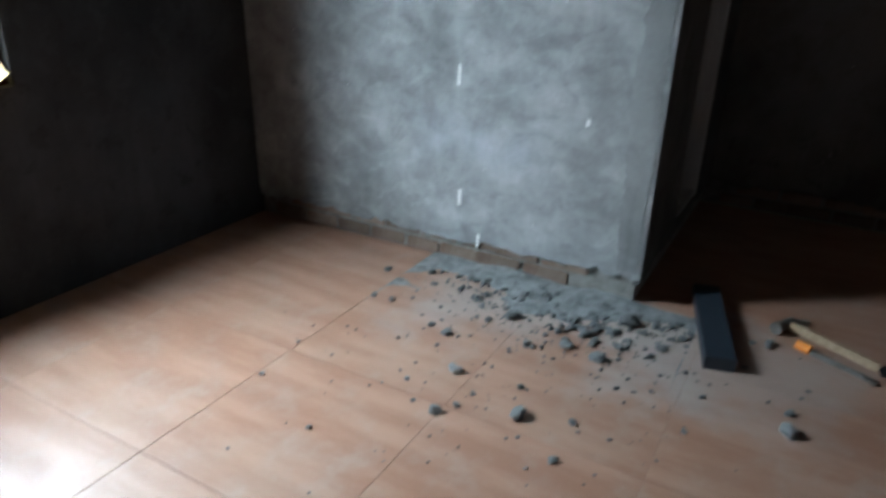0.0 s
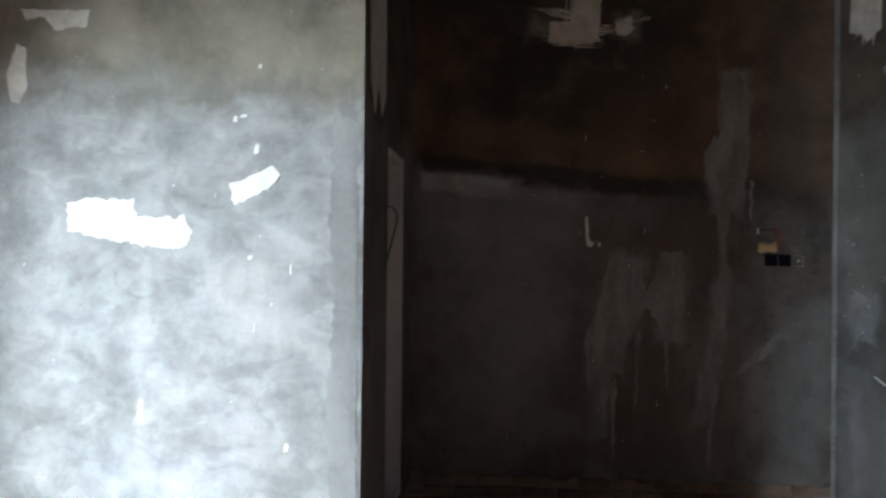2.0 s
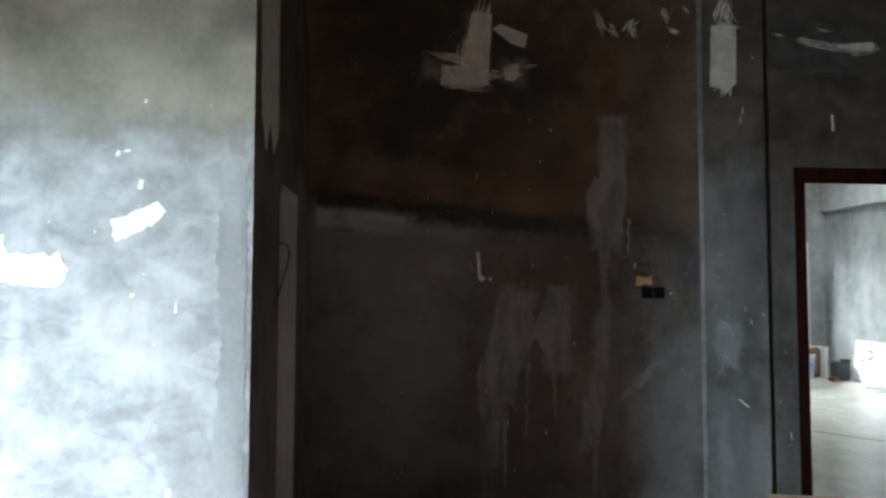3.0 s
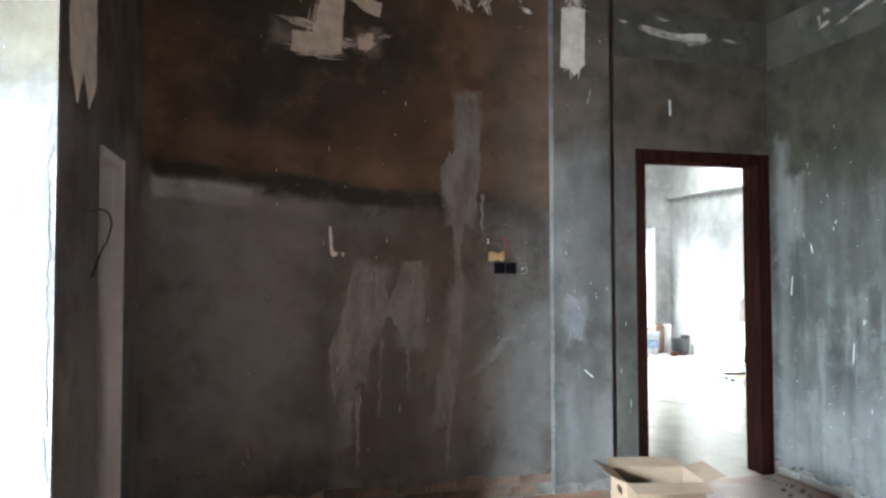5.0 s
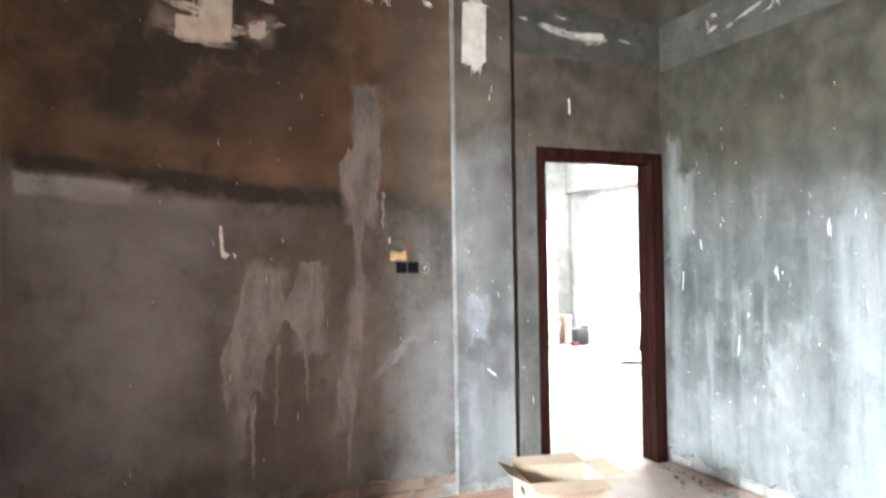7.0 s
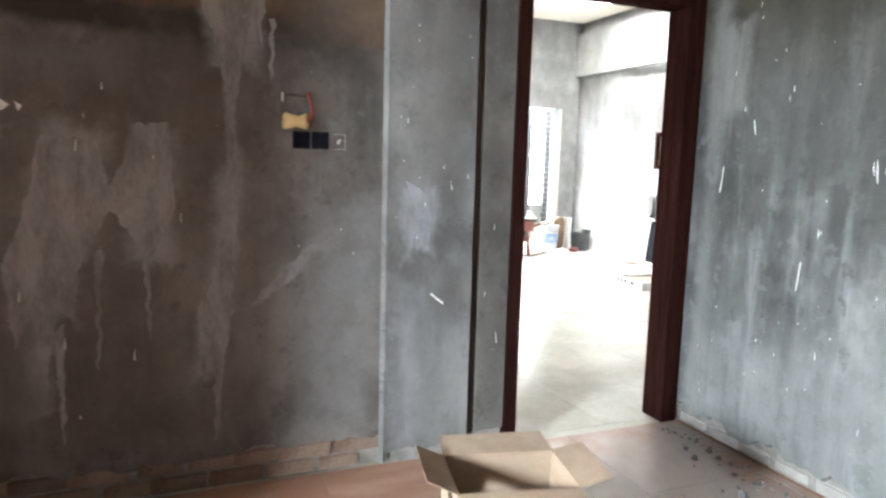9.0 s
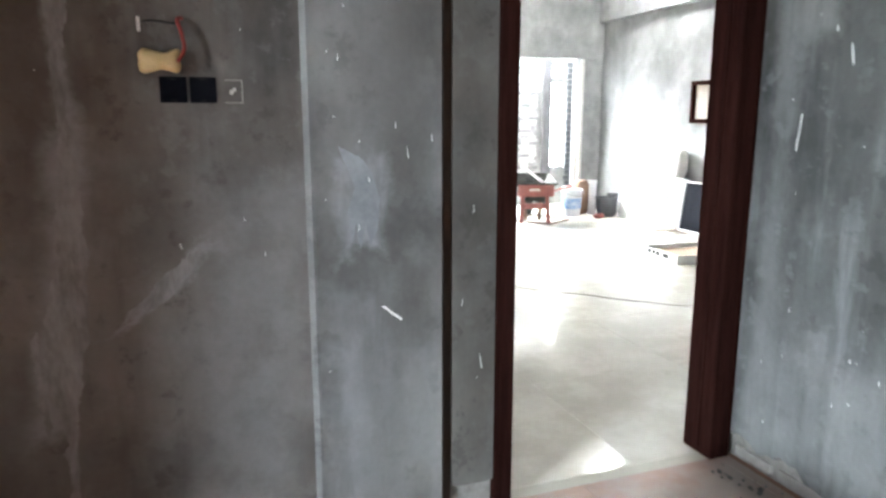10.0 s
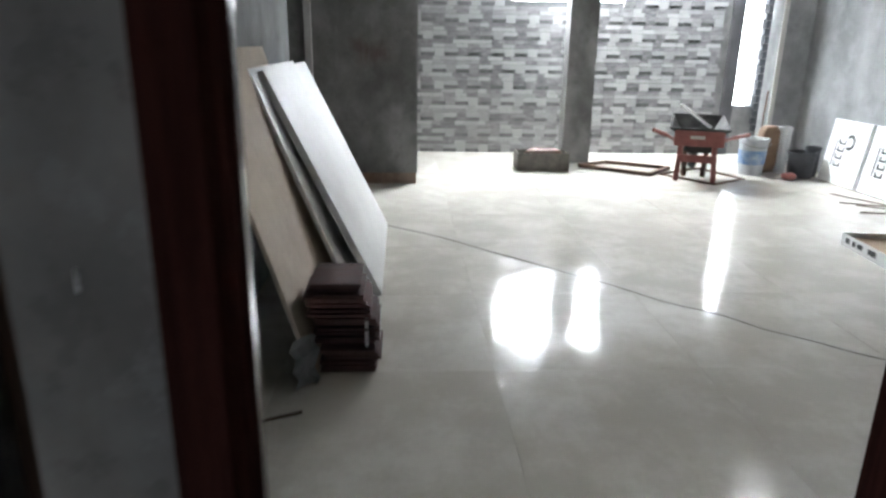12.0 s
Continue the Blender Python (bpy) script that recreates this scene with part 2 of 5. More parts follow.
# The dark tone serves the sooty upper left, the dark line and column top.
PALE, DARK_SMEAR = (0.305, 0.312, 0.318), (0.034, 0.029, 0.024)
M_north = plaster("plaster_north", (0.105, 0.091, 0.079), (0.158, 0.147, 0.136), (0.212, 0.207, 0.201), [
    (-3.05, 2.55, 0.70, 0.58, 0, 0.40, DARK_SMEAR, 1.1), (-2.55, 2.75, 0.35, 0.30, 0, 0.35, DARK_SMEAR, 0.7), (-2.95, 2.83, 0.08, 0.20, 0, 0.06, (0.34, 0.32, 0.29), 0.8), (-3.07, 2.66, 0.20, 0.07, 0, 0.06, (0.34, 0.32, 0.29), 0.7), (-2.72, 2.66, 0.08, 0.07, 0, 0.05, (0.30, 0.28, 0.25), 0.6), (-3.35, 3.2, 0.5, 0.5, 0, 0.3, DARK_SMEAR, 0.9), (-3.0, 2.02, 0.75, 0.07, 0, 0.12, (0.150, 0.098, 0.062), 0.7, -0.10),
    (-2.45, 2.15, 0.5, 0.28, 0, 0.3, (0.109, 0.068, 0.044), 0.6), (-1.80, 2.05, 0.20, 0.40, 0, 0.25, (0.100, 0.084, 0.069), 0.8), (-1.85, 2.75, 0.22, 0.35, 0, 0.25, (0.070, 0.054, 0.041), 0.7),
    # The pale wedge smears left of -3.0 are daylight painted onto the plaster.
    (-2.75, 0.55, 0.25, 0.35, 0, 0.25, (0.058, 0.044, 0.034), 0.6), (-2.35, 1.5, 0.3, 0.25, 0, 0.25, (0.075, 0.058, 0.046), 0.6), (-3.42, 1.05, 0.48, 0.70, 0, 0.45, (0.225, 0.230, 0.236), 0.95), (-3.70, 1.56, 0.16, 0.07, 0, 0.08, (0.23, 0.236, 0.245), 0.7, -0.25), (-2.5, 0.85, 0.30, 0.75, 0, 0.35, (0.125, 0.104, 0.087), 0.6), (-3.42, 1.62, 0.46, 0.17, 0, 0.16, (0.232, 0.236, 0.243), 0.65, -0.11), (-3.62, 1.780, 0.26, 0.060, 0, 0.03, (0.40, 0.408, 0.42), 0.95, -0.13), (-3.3, 1.72, 0.35, 0.06, 0, 0.07, (0.26, 0.265, 0.272), 0.7, -0.12), (-3.0, 1.63, 0.5, 0.08, 0, 0.10, (0.15, 0.15, 0.152), 0.6, -0.08),
    (-3.35, 1.865, 0.52, 0.05, 0, 0.05, DARK_SMEAR, 1.3, -0.10), (-2.75, 1.785, 0.55, 0.06, 0, 0.05, DARK_SMEAR, 1.4, -0.07), (-2.05, 1.73, 0.40, 0.09, 0, 0.12, DARK_SMEAR, 0.8, -0.02),
    (-2.13, 2.14, 0.085, 0.27, 0, 0.05, PALE, 0.85), (-2.17, 1.78, 0.10, 0.16, 0, 0.05, PALE, 0.85),
    (-2.18, 1.45, 0.025, 0.30, 0, 0.03, PALE, 0.8),
    (-2.76, 1.04, 0.11, 0.34, 0.22, 0.06, PALE, 0.75), (-2.46, 1.15, 0.08, 0.25, 0.05, 0.05, PALE, 0.75), (-2.83, 0.62, 0.04, 0.25, 0.05, 0.04, PALE, 0.6),
    (-2.24, 0.85, 0.06, 0.42, 0.14, 0.05, PALE, 0.7), (-1.98, 0.85, 0.03, 0.12, 1.1, 0.03, PALE, 0.8),
    # First smear: window daylight on the wall's lower right, put into the colour.
    (-1.78, 0.55, 0.18, 0.62, 0.1, 0.12, (0.235, 0.235, 0.235), 0.7), (-3.05, 0.62, 0.16, 0.16, 0, 0.16, DARK_SMEAR, 0.5),
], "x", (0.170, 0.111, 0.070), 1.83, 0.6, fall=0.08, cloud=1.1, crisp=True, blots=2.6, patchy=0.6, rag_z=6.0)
M_column = plaster("plaster_column", (0.122, 0.119, 0.112), (0.180, 0.180, 0.176), (0.236, 0.237, 0.238), [
    (-1.44, 1.06, 0.075, 0.15, 0, 0.04, (0.286, 0.292, 0.306), 0.9), (-1.42, 0.45, 0.09, 0.4, 0, 0.1, (0.231, 0.238, 0.245), 0.6),
    # The fifth-listed dark smear makes the column darker towards its top.
    (-1.28, 0.72, 0.06, 0.18, 0, 0.07, (0.098, 0.095, 0.091), 0.7), (-1.31, 1.5, 0.07, 0.42, 0, 0.07, (0.112, 0.107, 0.101), 0.7), (-1.50, 0.35, 0.06, 0.30, 0, 0.07, (0.27, 0.275, 0.285), 0.7), (-1.27, 0.40, 0.06, 0.20, 0, 0.08, (0.24, 0.245, 0.255), 0.6), (-1.39, 3.2, 0.15, 0.18, 0, 0.15, DARK_SMEAR, 0.6), (-1.38, 1.75, 0.1, 0.5, 0, 0.12, (0.177, 0.170, 0.163), 0.6)], "x", (0.116, 0.095, 0.075), 2.1, flakes=0.6, cloud=1.35)
M_doorwall = plaster("plaster_doorway", (0.102, 0.095, 0.085), (0.129, 0.122, 0.112), (0.163, 0.160, 0.156), [(-0.5, 3.2, 0.6, 0.2, 0, 0.2, (0.061, 0.053, 0.041), 0.6)], "x", (0.099, 0.078, 0.058), 2.05)
M_edge_lit = plaster("plaster_edge_lit", (0.13, 0.13, 0.128), (0.185, 0.186, 0.184), (0.26, 0.262, 0.262))
M_band = plaster("plaster_band", (0.048, 0.046, 0.038), (0.072, 0.069, 0.059), (0.115, 0.113, 0.100), streaks=0.15)
# Dark upper and pale lower tones also hold the falloff of window light.
M_east = plaster("plaster_east", (0.086, 0.091, 0.089), (0.145, 0.153, 0.152), (0.262, 0.275, 0.280), [
    (-0.12, 1.1, 0.06, 1.1, 0, 0.06, (0.245, 0.252, 0.252), 0.6), (-0.75, 1.4, 0.5, 0.35, 0, 0.3, (0.075, 0.078, 0.075), 0.65),
    (-1.55, 0.8, 0.35, 0.9, 0, 0.3, (0.272, 0.292, 0.306), 0.7), (-0.6, 0.35, 0.6, 0.3, 0, 0.2, (0.258, 0.265, 0.272), 0.5),
    (-0.22, 1.75, 0.09, 0.2, 0, 0.06, (0.258, 0.265, 0.258), 0.7)], "y", (0.058, 0.053, 0.036), 1.72, 0.9, cloud=1.3, blots=3.4, soft=0.45, patchy=0.5, drag=0.3)
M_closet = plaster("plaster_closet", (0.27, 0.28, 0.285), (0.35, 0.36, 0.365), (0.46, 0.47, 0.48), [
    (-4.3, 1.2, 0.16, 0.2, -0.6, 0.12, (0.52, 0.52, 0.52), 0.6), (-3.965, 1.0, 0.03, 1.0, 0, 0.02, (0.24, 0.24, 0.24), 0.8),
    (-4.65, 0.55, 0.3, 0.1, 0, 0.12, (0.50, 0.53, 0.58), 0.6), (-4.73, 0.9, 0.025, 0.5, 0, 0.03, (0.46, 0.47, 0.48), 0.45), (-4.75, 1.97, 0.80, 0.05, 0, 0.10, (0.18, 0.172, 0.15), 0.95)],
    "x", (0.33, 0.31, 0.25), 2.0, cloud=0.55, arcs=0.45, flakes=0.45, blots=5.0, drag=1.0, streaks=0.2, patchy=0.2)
# Darker copy of the closet plaster: the return's shade is in its colour.
M_return_shaded = plaster("plaster_return_shaded", (0.102, 0.099, 0.095), (0.136, 0.133, 0.129), (0.170, 0.167, 0.163), [
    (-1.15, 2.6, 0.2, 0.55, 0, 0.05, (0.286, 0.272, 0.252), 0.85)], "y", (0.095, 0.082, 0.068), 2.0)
# Near-black: the window wall's backlit shade is put into the plaster colour.
M_west_shaded = plaster("plaster_west_shaded", (0.032, 0.033, 0.035), (0.046, 0.047, 0.050), (0.066, 0.067, 0.070))
M_hall = plaster("plaster_hall", (0.20, 0.206, 0.21), (0.26, 0.267, 0.272), (0.33, 0.338, 0.345), streaks=0.2, flakes=0.3, cloud=0.6)
M_hall_dark = plaster("plaster_hall_dark", (0.15, 0.15, 0.148), (0.2, 0.2, 0.197), (0.26, 0.26, 0.258), [(-1.0, 1.15, 0.18, 0.1, -0.3, 0.12, (0.10, 0.05, 0.04), 0.7)], streaks=0.2, flakes=0.5)
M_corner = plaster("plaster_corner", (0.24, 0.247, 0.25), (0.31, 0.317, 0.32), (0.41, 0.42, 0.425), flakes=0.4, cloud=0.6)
M_backlit = plaster("plaster_backlit", (0.050, 0.050, 0.053), (0.075, 0.075, 0.079), (0.11, 0.11, 0.115), flakes=0.4)
M_lit_side_plate = mottled("pale_lit_side_and_plate", (0.42, 0.42, 0.40), (0.56, 0.56, 0.54), 6, depth=0.002)
M_sky = mat("overcast_daylight", (0.8, 0.8, 0.8), 0.9)
sb = M_sky.node_tree.nodes["Principled BSDF"]
sb.inputs["Emission Color"].default_value, sb.inputs["Emission Strength"].default_value = (0.94, 0.97, 1.0, 1), 20.0
M_core = mottled("mortar", (0.15, 0.143, 0.13), (0.32, 0.305, 0.285), 14, depth=0.02)
M_brick = mottled("clay_brick", (0.17, 0.10, 0.068), (0.28, 0.215, 0.172), 9, depth=0.01, per_object=0.3)
M_ceiling = mottled("ceiling_paint", (0.74, 0.72, 0.66), (0.80, 0.78, 0.72), 2, depth=0.001)
M_putty = mottled("wall_putty", (0.72, 0.72, 0.70), (0.86, 0.86, 0.85), 20, depth=0.003)
M_putty_dull = mottled("dull_putty", (0.26, 0.25, 0.22), (0.46, 0.44, 0.40), 25, depth=0.003)
M_putty_old = mottled("aged_putty", (0.45, 0.43, 0.39), (0.66, 0.64, 0.59), 14, depth=0.003)
M_door = mottled("stained_door_wood", (0.014, 0.0058, 0.0050), (0.032, 0.0125, 0.0105), 3, (0.34, 0.48), 0.001, stretch=(12, 12, 0.8))
M_door.node_tree.nodes["Principled BSDF"].inputs["Specular IOR Level"].default_value = 0.0
M_varnish = mottled("varnished_door_wood", (0.014, 0.0058, 0.0050), (0.032, 0.0125, 0.0105), 3, (0.16, 0.26), 0.0005, stretch=(12, 12, 0.8))
M_strip = mottled("dark_batten_wood", (0.045, 0.030, 0.022), (0.085, 0.056, 0.040), 3, depth=0.003, stretch=(12, 12, 0.8))
M_alu = mottled("white_coated_metal", (0.55, 0.55, 0.56), (0.66, 0.66, 0.67), 5, (0.3, 0.4), 0.0005)
M_rubble = mottled("mortar_rubble", (0.10, 0.105, 0.106), (0.26, 0.268, 0.272), 22, depth=0.01, per_object=0.3)
M_card = mottled("brown_cardboard", (0.35, 0.255, 0.185), (0.44, 0.335, 0.25), 6, (0.75, 0.9), 0.001, stretch=(1, 1, 4))
M_ink = mat("printed_ink", (0.09, 0.06, 0.045), 0.7)
M_black = mottled("black_plastic", (0.006, 0.006, 0.007), (0.014, 0.014, 0.015), 20, (0.65, 0.8), 0.001)
M_black.node_tree.nodes["Principled BSDF"].inputs["Specular IOR Level"].default_value = 0.2
M_yellow = mottled("yellow_foam", (0.50, 0.36, 0.15), (0.64, 0.48, 0.26), 24, depth=0.004)
M_red = mat("red_wire", (0.30, 0.04, 0.03), 0.5)
M_wire = mat("black_wire", (0.012, 0.012, 0.012), 0.45)
M_plank = mottled("dark_painted_board", (0.012, 0.017, 0.025), (0.03, 0.038, 0.05), 5, (0.45, 0.6), 0.002, stretch=(1, 6, 1))
M_handle = mottled("bare_wood", (0.36, 0.26, 0.16), (0.52, 0.40, 0.27), 5, depth=0.002, stretch=(10, 1, 10))
M_timber = mottled("reddish_timber", (0.055, 0.028, 0.019), (0.13, 0.070, 0.046), 5, depth=0.003)
M_steel = mottled("worn_steel", (0.16, 0.15, 0.14), (0.34, 0.32, 0.30), 18, (0.35, 0.6), 0.002, 0.8)
M_orange = mat("orange_plastic", (0.85, 0.28, 0.03), 0.4)
M_redpaint = mottled("chipped_red_paint", (0.16, 0.045, 0.04), (0.27, 0.10, 0.085), 12, (0.45, 0.7), 0.002)
M_tyre = mottled("rubber", (0.015, 0.015, 0.015), (0.035, 0.034, 0.033), 20)
M_tray = mottled("cement_crusted_metal", (0.022, 0.022, 0.022), (0.075, 0.074, 0.07), 10, (0.8, 0.95), 0.006)
M_tray.node_tree.nodes["Principled BSDF"].inputs["Specular IOR Level"].default_value = 0.15
M_blue = mottled("blue_label_plastic", (0.03, 0.14, 0.38), (0.34, 0.40, 0.47), 11, (0.35, 0.55))
M_greyplastic = mottled("grey_bucket_plastic", (0.30, 0.32, 0.33), (0.46, 0.47, 0.48), 9, (0.4, 0.65))
M_darkplastic = mottled("dark_rubber_tub", (0.02, 0.022, 0.026), (0.06, 0.062, 0.068), 9)
M_white = mottled("white_carton", (0.72, 0.73, 0.74), (0.82, 0.82, 0.82), 4, (0.45, 0.6), 0.001)
M_mark = mat("grey_print", (0.018, 0.018, 0.02), 0.7)
M_whiteplastic = mottled("white_plastic", (0.50, 0.485, 0.49), (0.66, 0.65, 0.65), 6, (0.3, 0.5), 0.001)
M_board = mottled("white_board", (0.58, 0.58, 0.57), (0.70, 0.70, 0.69), 3, (0.35, 0.55), 0.001)
M_rawboard = mottled("raw_beige_board", (0.46, 0.38, 0.30), (0.58, 0.50, 0.41), 4, (0.7, 0.9), 0.001)
M_tilepack = mottled("dark_brown_board_edge", (0.055, 0.022, 0.022), (0.12, 0.055, 0.05), 16, (0.4, 0.6), 0.003, per_object=0.35)
M_cream = mottled("cream_panel", (0.40, 0.37, 0.32), (0.55, 0.52, 0.46), 4)
M_panel_recess = mottled("navy_black_laminate_and_recess", (0.004, 0.005, 0.008), (0.008, 0.009, 0.013), 9, (0.5, 0.65), 0.0005)
M_panel_recess.node_tree.nodes["Principled BSDF"].inputs["Specular IOR Level"].default_value = 0.04
M_film = mat("clear_wrap", (0.75, 0.75, 0.76), 0.15)


def floor_material():
    m, nt, b, P = start("terracotta_floor_tile", 0.4)
    r = nt.nodes.new("ShaderNodeObjectInfo").outputs["Random"]
    off = node(nt, "ShaderNodeVectorMath", {"operation": "SCALE"}, i0=(7.0, 3.0, 5.0), Scale=r).outputs[0]
    Q = node(nt, "ShaderNodeVectorMath", {"operation": "ADD"}, i0=P, i1=off).outputs[0]
    rot = node(nt, "ShaderNodeMapping", None, Vector=Q, Rotation=(0, 0, 0.5), Scale=(1.0, 5.0, 1.0)).outputs[0]
    vein, cloud, dust = noise_(nt, rot, 2.2, 6, 0.6), noise_(nt, P, 1.4, 5, 0.6), noise_(nt, P, 7, 6, 0.65)
    col = mix(nt, ramp(nt, vein, 0.35, 0.7), (0.32, 0.166, 0.108), (0.41, 0.24, 0.168))
    col = mix(nt, math_(nt, "MULTIPLY", ramp(nt, dust, 0.45, 0.75), 0.5), col, (0.43, 0.335, 0.28))
    col = mix(nt, math_(nt, "MULTIPLY", ramp(nt, cloud, 0.5, 0.7), 0.4), col, (0.40, 0.275, 0.21))
    xyz = node(nt, "ShaderNodeNewGeometry").outputs["Position"]
    at = node(nt, "ShaderNodeSeparateXYZ", None, Vector=xyz)
    wob = noise_(nt, xyz, 2.3, 5, 0.6)
    for cx, cy, hx, hy, amount in ((-0.62, -0.75, 0.70, 0.85, 0.85), (-4.15, -1.70, 0.55, 0.30, 0.6), (-3.6, -1.75, 0.4, 0.35, 0.45)):
        ex = math_(nt, "SUBTRACT", hx, math_(nt, "ABSOLUTE", math_(nt, "SUBTRACT", at.outputs[0], cx)))
        ey = math_(nt, "SUBTRACT", hy, math_(nt, "ABSOLUTE", math_(nt, "SUBTRACT", at.outputs[1], cy)))
        near = math_(nt, "MULTIPLY_ADD", math_(nt, "SUBTRACT", wob, 0.5), 1.3, math_(nt, "MINIMUM", ex, ey))
        col = mix(nt, math_(nt, "MULTIPLY", ramp(nt, near, -0.1, 0.30), amount), col, (0.40, 0.365, 0.345))
    nt.links.new(col, b.inputs["Base Color"])
    nt.links.new(ramp(nt, dust, 0.3, 0.7, 0.32, 0.6), b.inputs["Roughness"])
    bump(nt, b, dust, 0.15, 0.003)
    return m


def polished_material():
    m, nt, b, P = start("polished_cream_tile", 0.1)
    r = nt.nodes.new("ShaderNodeObjectInfo").outputs["Random"]
    off = node(nt, "ShaderNodeVectorMath", {"operation": "SCALE"}, i0=(9.0, 4.0, 6.0), Scale=r).outputs[0]
    Q = node(nt, "ShaderNodeVectorMath", {"operation": "ADD"}, i0=P, i1=off).outputs[0]
    vein, cloud, dust = noise_(nt, Q, 3.0, 8, 0.68), noise_(nt, Q, 1.2, 5, 0.6), noise_(nt, P, 5, 6, 0.7)
    col = mix(nt, ramp(nt, vein, 0.4, 0.68), (0.55, 0.525, 0.465), (0.68, 0.66, 0.605))
    col = mix(nt, math_(nt, "MULTIPLY", ramp(nt, cloud, 0.5, 0.75), 0.5), col, (0.62, 0.595, 0.54))
    col = mix(nt, math_(nt, "MULTIPLY", ramp(nt, dust, 0.5, 0.8), 0.4), col, (0.50, 0.485, 0.45))
    nt.links.new(col, b.inputs["Base Color"])
    film = noise_(nt, P, 2.1, 7, 0.7)
    nt.links.new(ramp(nt, math_(nt, "MULTIPLY_ADD", film, 0.6, math_(nt, "MULTIPLY", dust, 0.5)), 0.42, 0.75, 0.06, 0.17), b.inputs["Roughness"])
    return m


def cladding_material():
    m, nt, b, P = start("split_stone_cladding", 0.5)
    oi = nt.nodes.new("ShaderNodeObjectInfo").outputs["Random"]
    isl = nt.nodes.new("ShaderNodeNewGeometry").outputs["Random Per Island"]
    r = math_(nt, "FRACT", math_(nt, "ADD", oi, isl))
    n1, n2 = noise_(nt, scaled(nt, P, 1, 1, 3), 12, 5, 0.65), noise_(nt, P, 70, 3, 0.6)
    col = mix(nt, ramp(nt, r, 0.0, 1.0), (0.16, 0.16, 0.163), (0.40, 0.40, 0.40))
    col = mix(nt, math_(nt, "MULTIPLY", ramp(nt, n1, 0.4, 0.7), 0.55), col, (0.38, 0.38, 0.38))
    nt.links.new(col, b.inputs["Base Color"])
    b.inputs["Roughness"].default_value = 0.45
    bump(nt, b, math_(nt, "ADD", n1, math_(nt, "MULTIPLY", n2, 0.3)), 0.5, 0.01)
    return m


M_floor, M_polished, M_clad = floor_material(), polished_material(), cladding_material()
M_clad_dark = mottled("dark_slate_block", (0.10, 0.10, 0.102), (0.19, 0.19, 0.193), 12, (0.4, 0.6), 0.006)
M_groutred = mottled("dark_joint", (0.24, 0.13, 0.09), (0.31, 0.19, 0.135), 12)
M_grout = mottled("grey_joint", (0.42, 0.40, 0.34), (0.50, 0.48, 0.42), 12)
M_grass = mottled("outdoor_ground", (0.06, 0.09, 0.03), (0.12, 0.13, 0.06), 2)
M_lamp = mat("lamp_diffuser", (0.9, 0.9, 0.9), 0.4)
lb = M_lamp.node_tree.nodes["Principled BSDF"]
lb.inputs["Emission Color"].default_value, lb.inputs["Emission Strength"].default_value = (1, 0.98, 0.95, 1), 58.0


# ---- structure ----
H = 3.45
NORTH = 0.0      # plaster face of the bedroom's far wall
CX, CY = -3.92, -1.46   # outer corner of the closet block
SOUTH, EAST, HALL_E, CLAD = -5.6, 0.0, 3.62, 7.35


def structure(name, bm, material, label):
    return tagged(part(name, bm, material), label, "", "", "structure")


def coat(p, q, z0, z1, thick, jag=0.03, low=0.10, step=0.035, seed=1):
    """A coat of plaster from p to q (plan points, the room on its right hand), with a broken lower edge."""
    rnd = random.Random(seed)
    p, q = Vector(p), Vector(q)
    d = (q - p).normalized()
    back = Vector((-d.y, d.x)) * thick
    n = max(2, int((q - p).length / step))
    bm, rows = bmesh.new(), []
    for k in range(n + 1):
        c = p.lerp(q, k / n)
        zb = z0 + (low + jag * (noise.noise((c.x * 6, c.y * 6, seed)) * 1.2 + rnd.uniform(-0.4, 0.4)) if low else 0)
        o = c + back
        rows.append([bm.verts.new((c.x, c.y, zb)), bm.verts.new((c.x, c.y, z1)), bm.verts.new((o.x, o.y, z1)), bm.verts.new((o.x, o.y, zb - 0.012 if low else zb))])
    for a, b in zip(rows, rows[1:]):
        for i in range(4):
            bm.faces.new((a[i], b[i], b[(i + 1) % 4], a[(i + 1) % 4]))
    bm.faces.new(list(reversed(rows[0])))
    bm.faces.new(rows[-1])
    bmesh.ops.recalc_face_normals(bm, faces=bm.faces)
    return bm


# ground outside
structure("ground", boxes([(-200, -200, -0.42, 200, 200, -0.40)]), M_grass, "green and brown open ground around the house")

floor_b = structure("floor_1", boxes([(WEST - 0.1, SOUTH - 0.1, -0.15, EAST + 0.05, 0.0, -0.002)]), M_groutred, "terracotta coloured tiled floor, dusty with mortar")
floor_h = structure("floor_2", boxes([(-6.0, 0.0, -0.15, HALL_E + 0.1, CLAD + 0.1, -0.0015)]), M_grout, "polished cream tile floor with glossy reflections")

# bedroom walls: a core with a coat of plaster on it
wall_n = structure("wall_north", boxes([(WEST - 0.1, 0.022, 0, -1.585, 0.125, H + 0.2), (-1.155, 0.022, 0, -1.006, 0.125, H + 0.2), (-1.006, 0.022, 2.13, 0.02, 0.125, H + 0.2)]),
                   M_core, "smoke-stained brown and grey plastered wall")
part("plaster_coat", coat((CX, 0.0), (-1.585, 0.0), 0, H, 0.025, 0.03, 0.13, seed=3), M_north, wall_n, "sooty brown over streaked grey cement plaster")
part("plaster_coat", coat((-1.155, 0.0), (-1.0065, 0.0), 0, H, 0.025, 0.02, 0.10, seed=4), M_doorwall, wall_n)
part("plaster_coat", boxes([(-1.0065, 0.0, 2.13, -0.001, 0.025, H)]), M_doorwall, wall_n)
part("beam_band", boxes([(-1.155, -0.012, 2.72, -0.002, 0.0, 3.03)], 0.004), M_band, wall_n, "dark troweled band over the doorway")
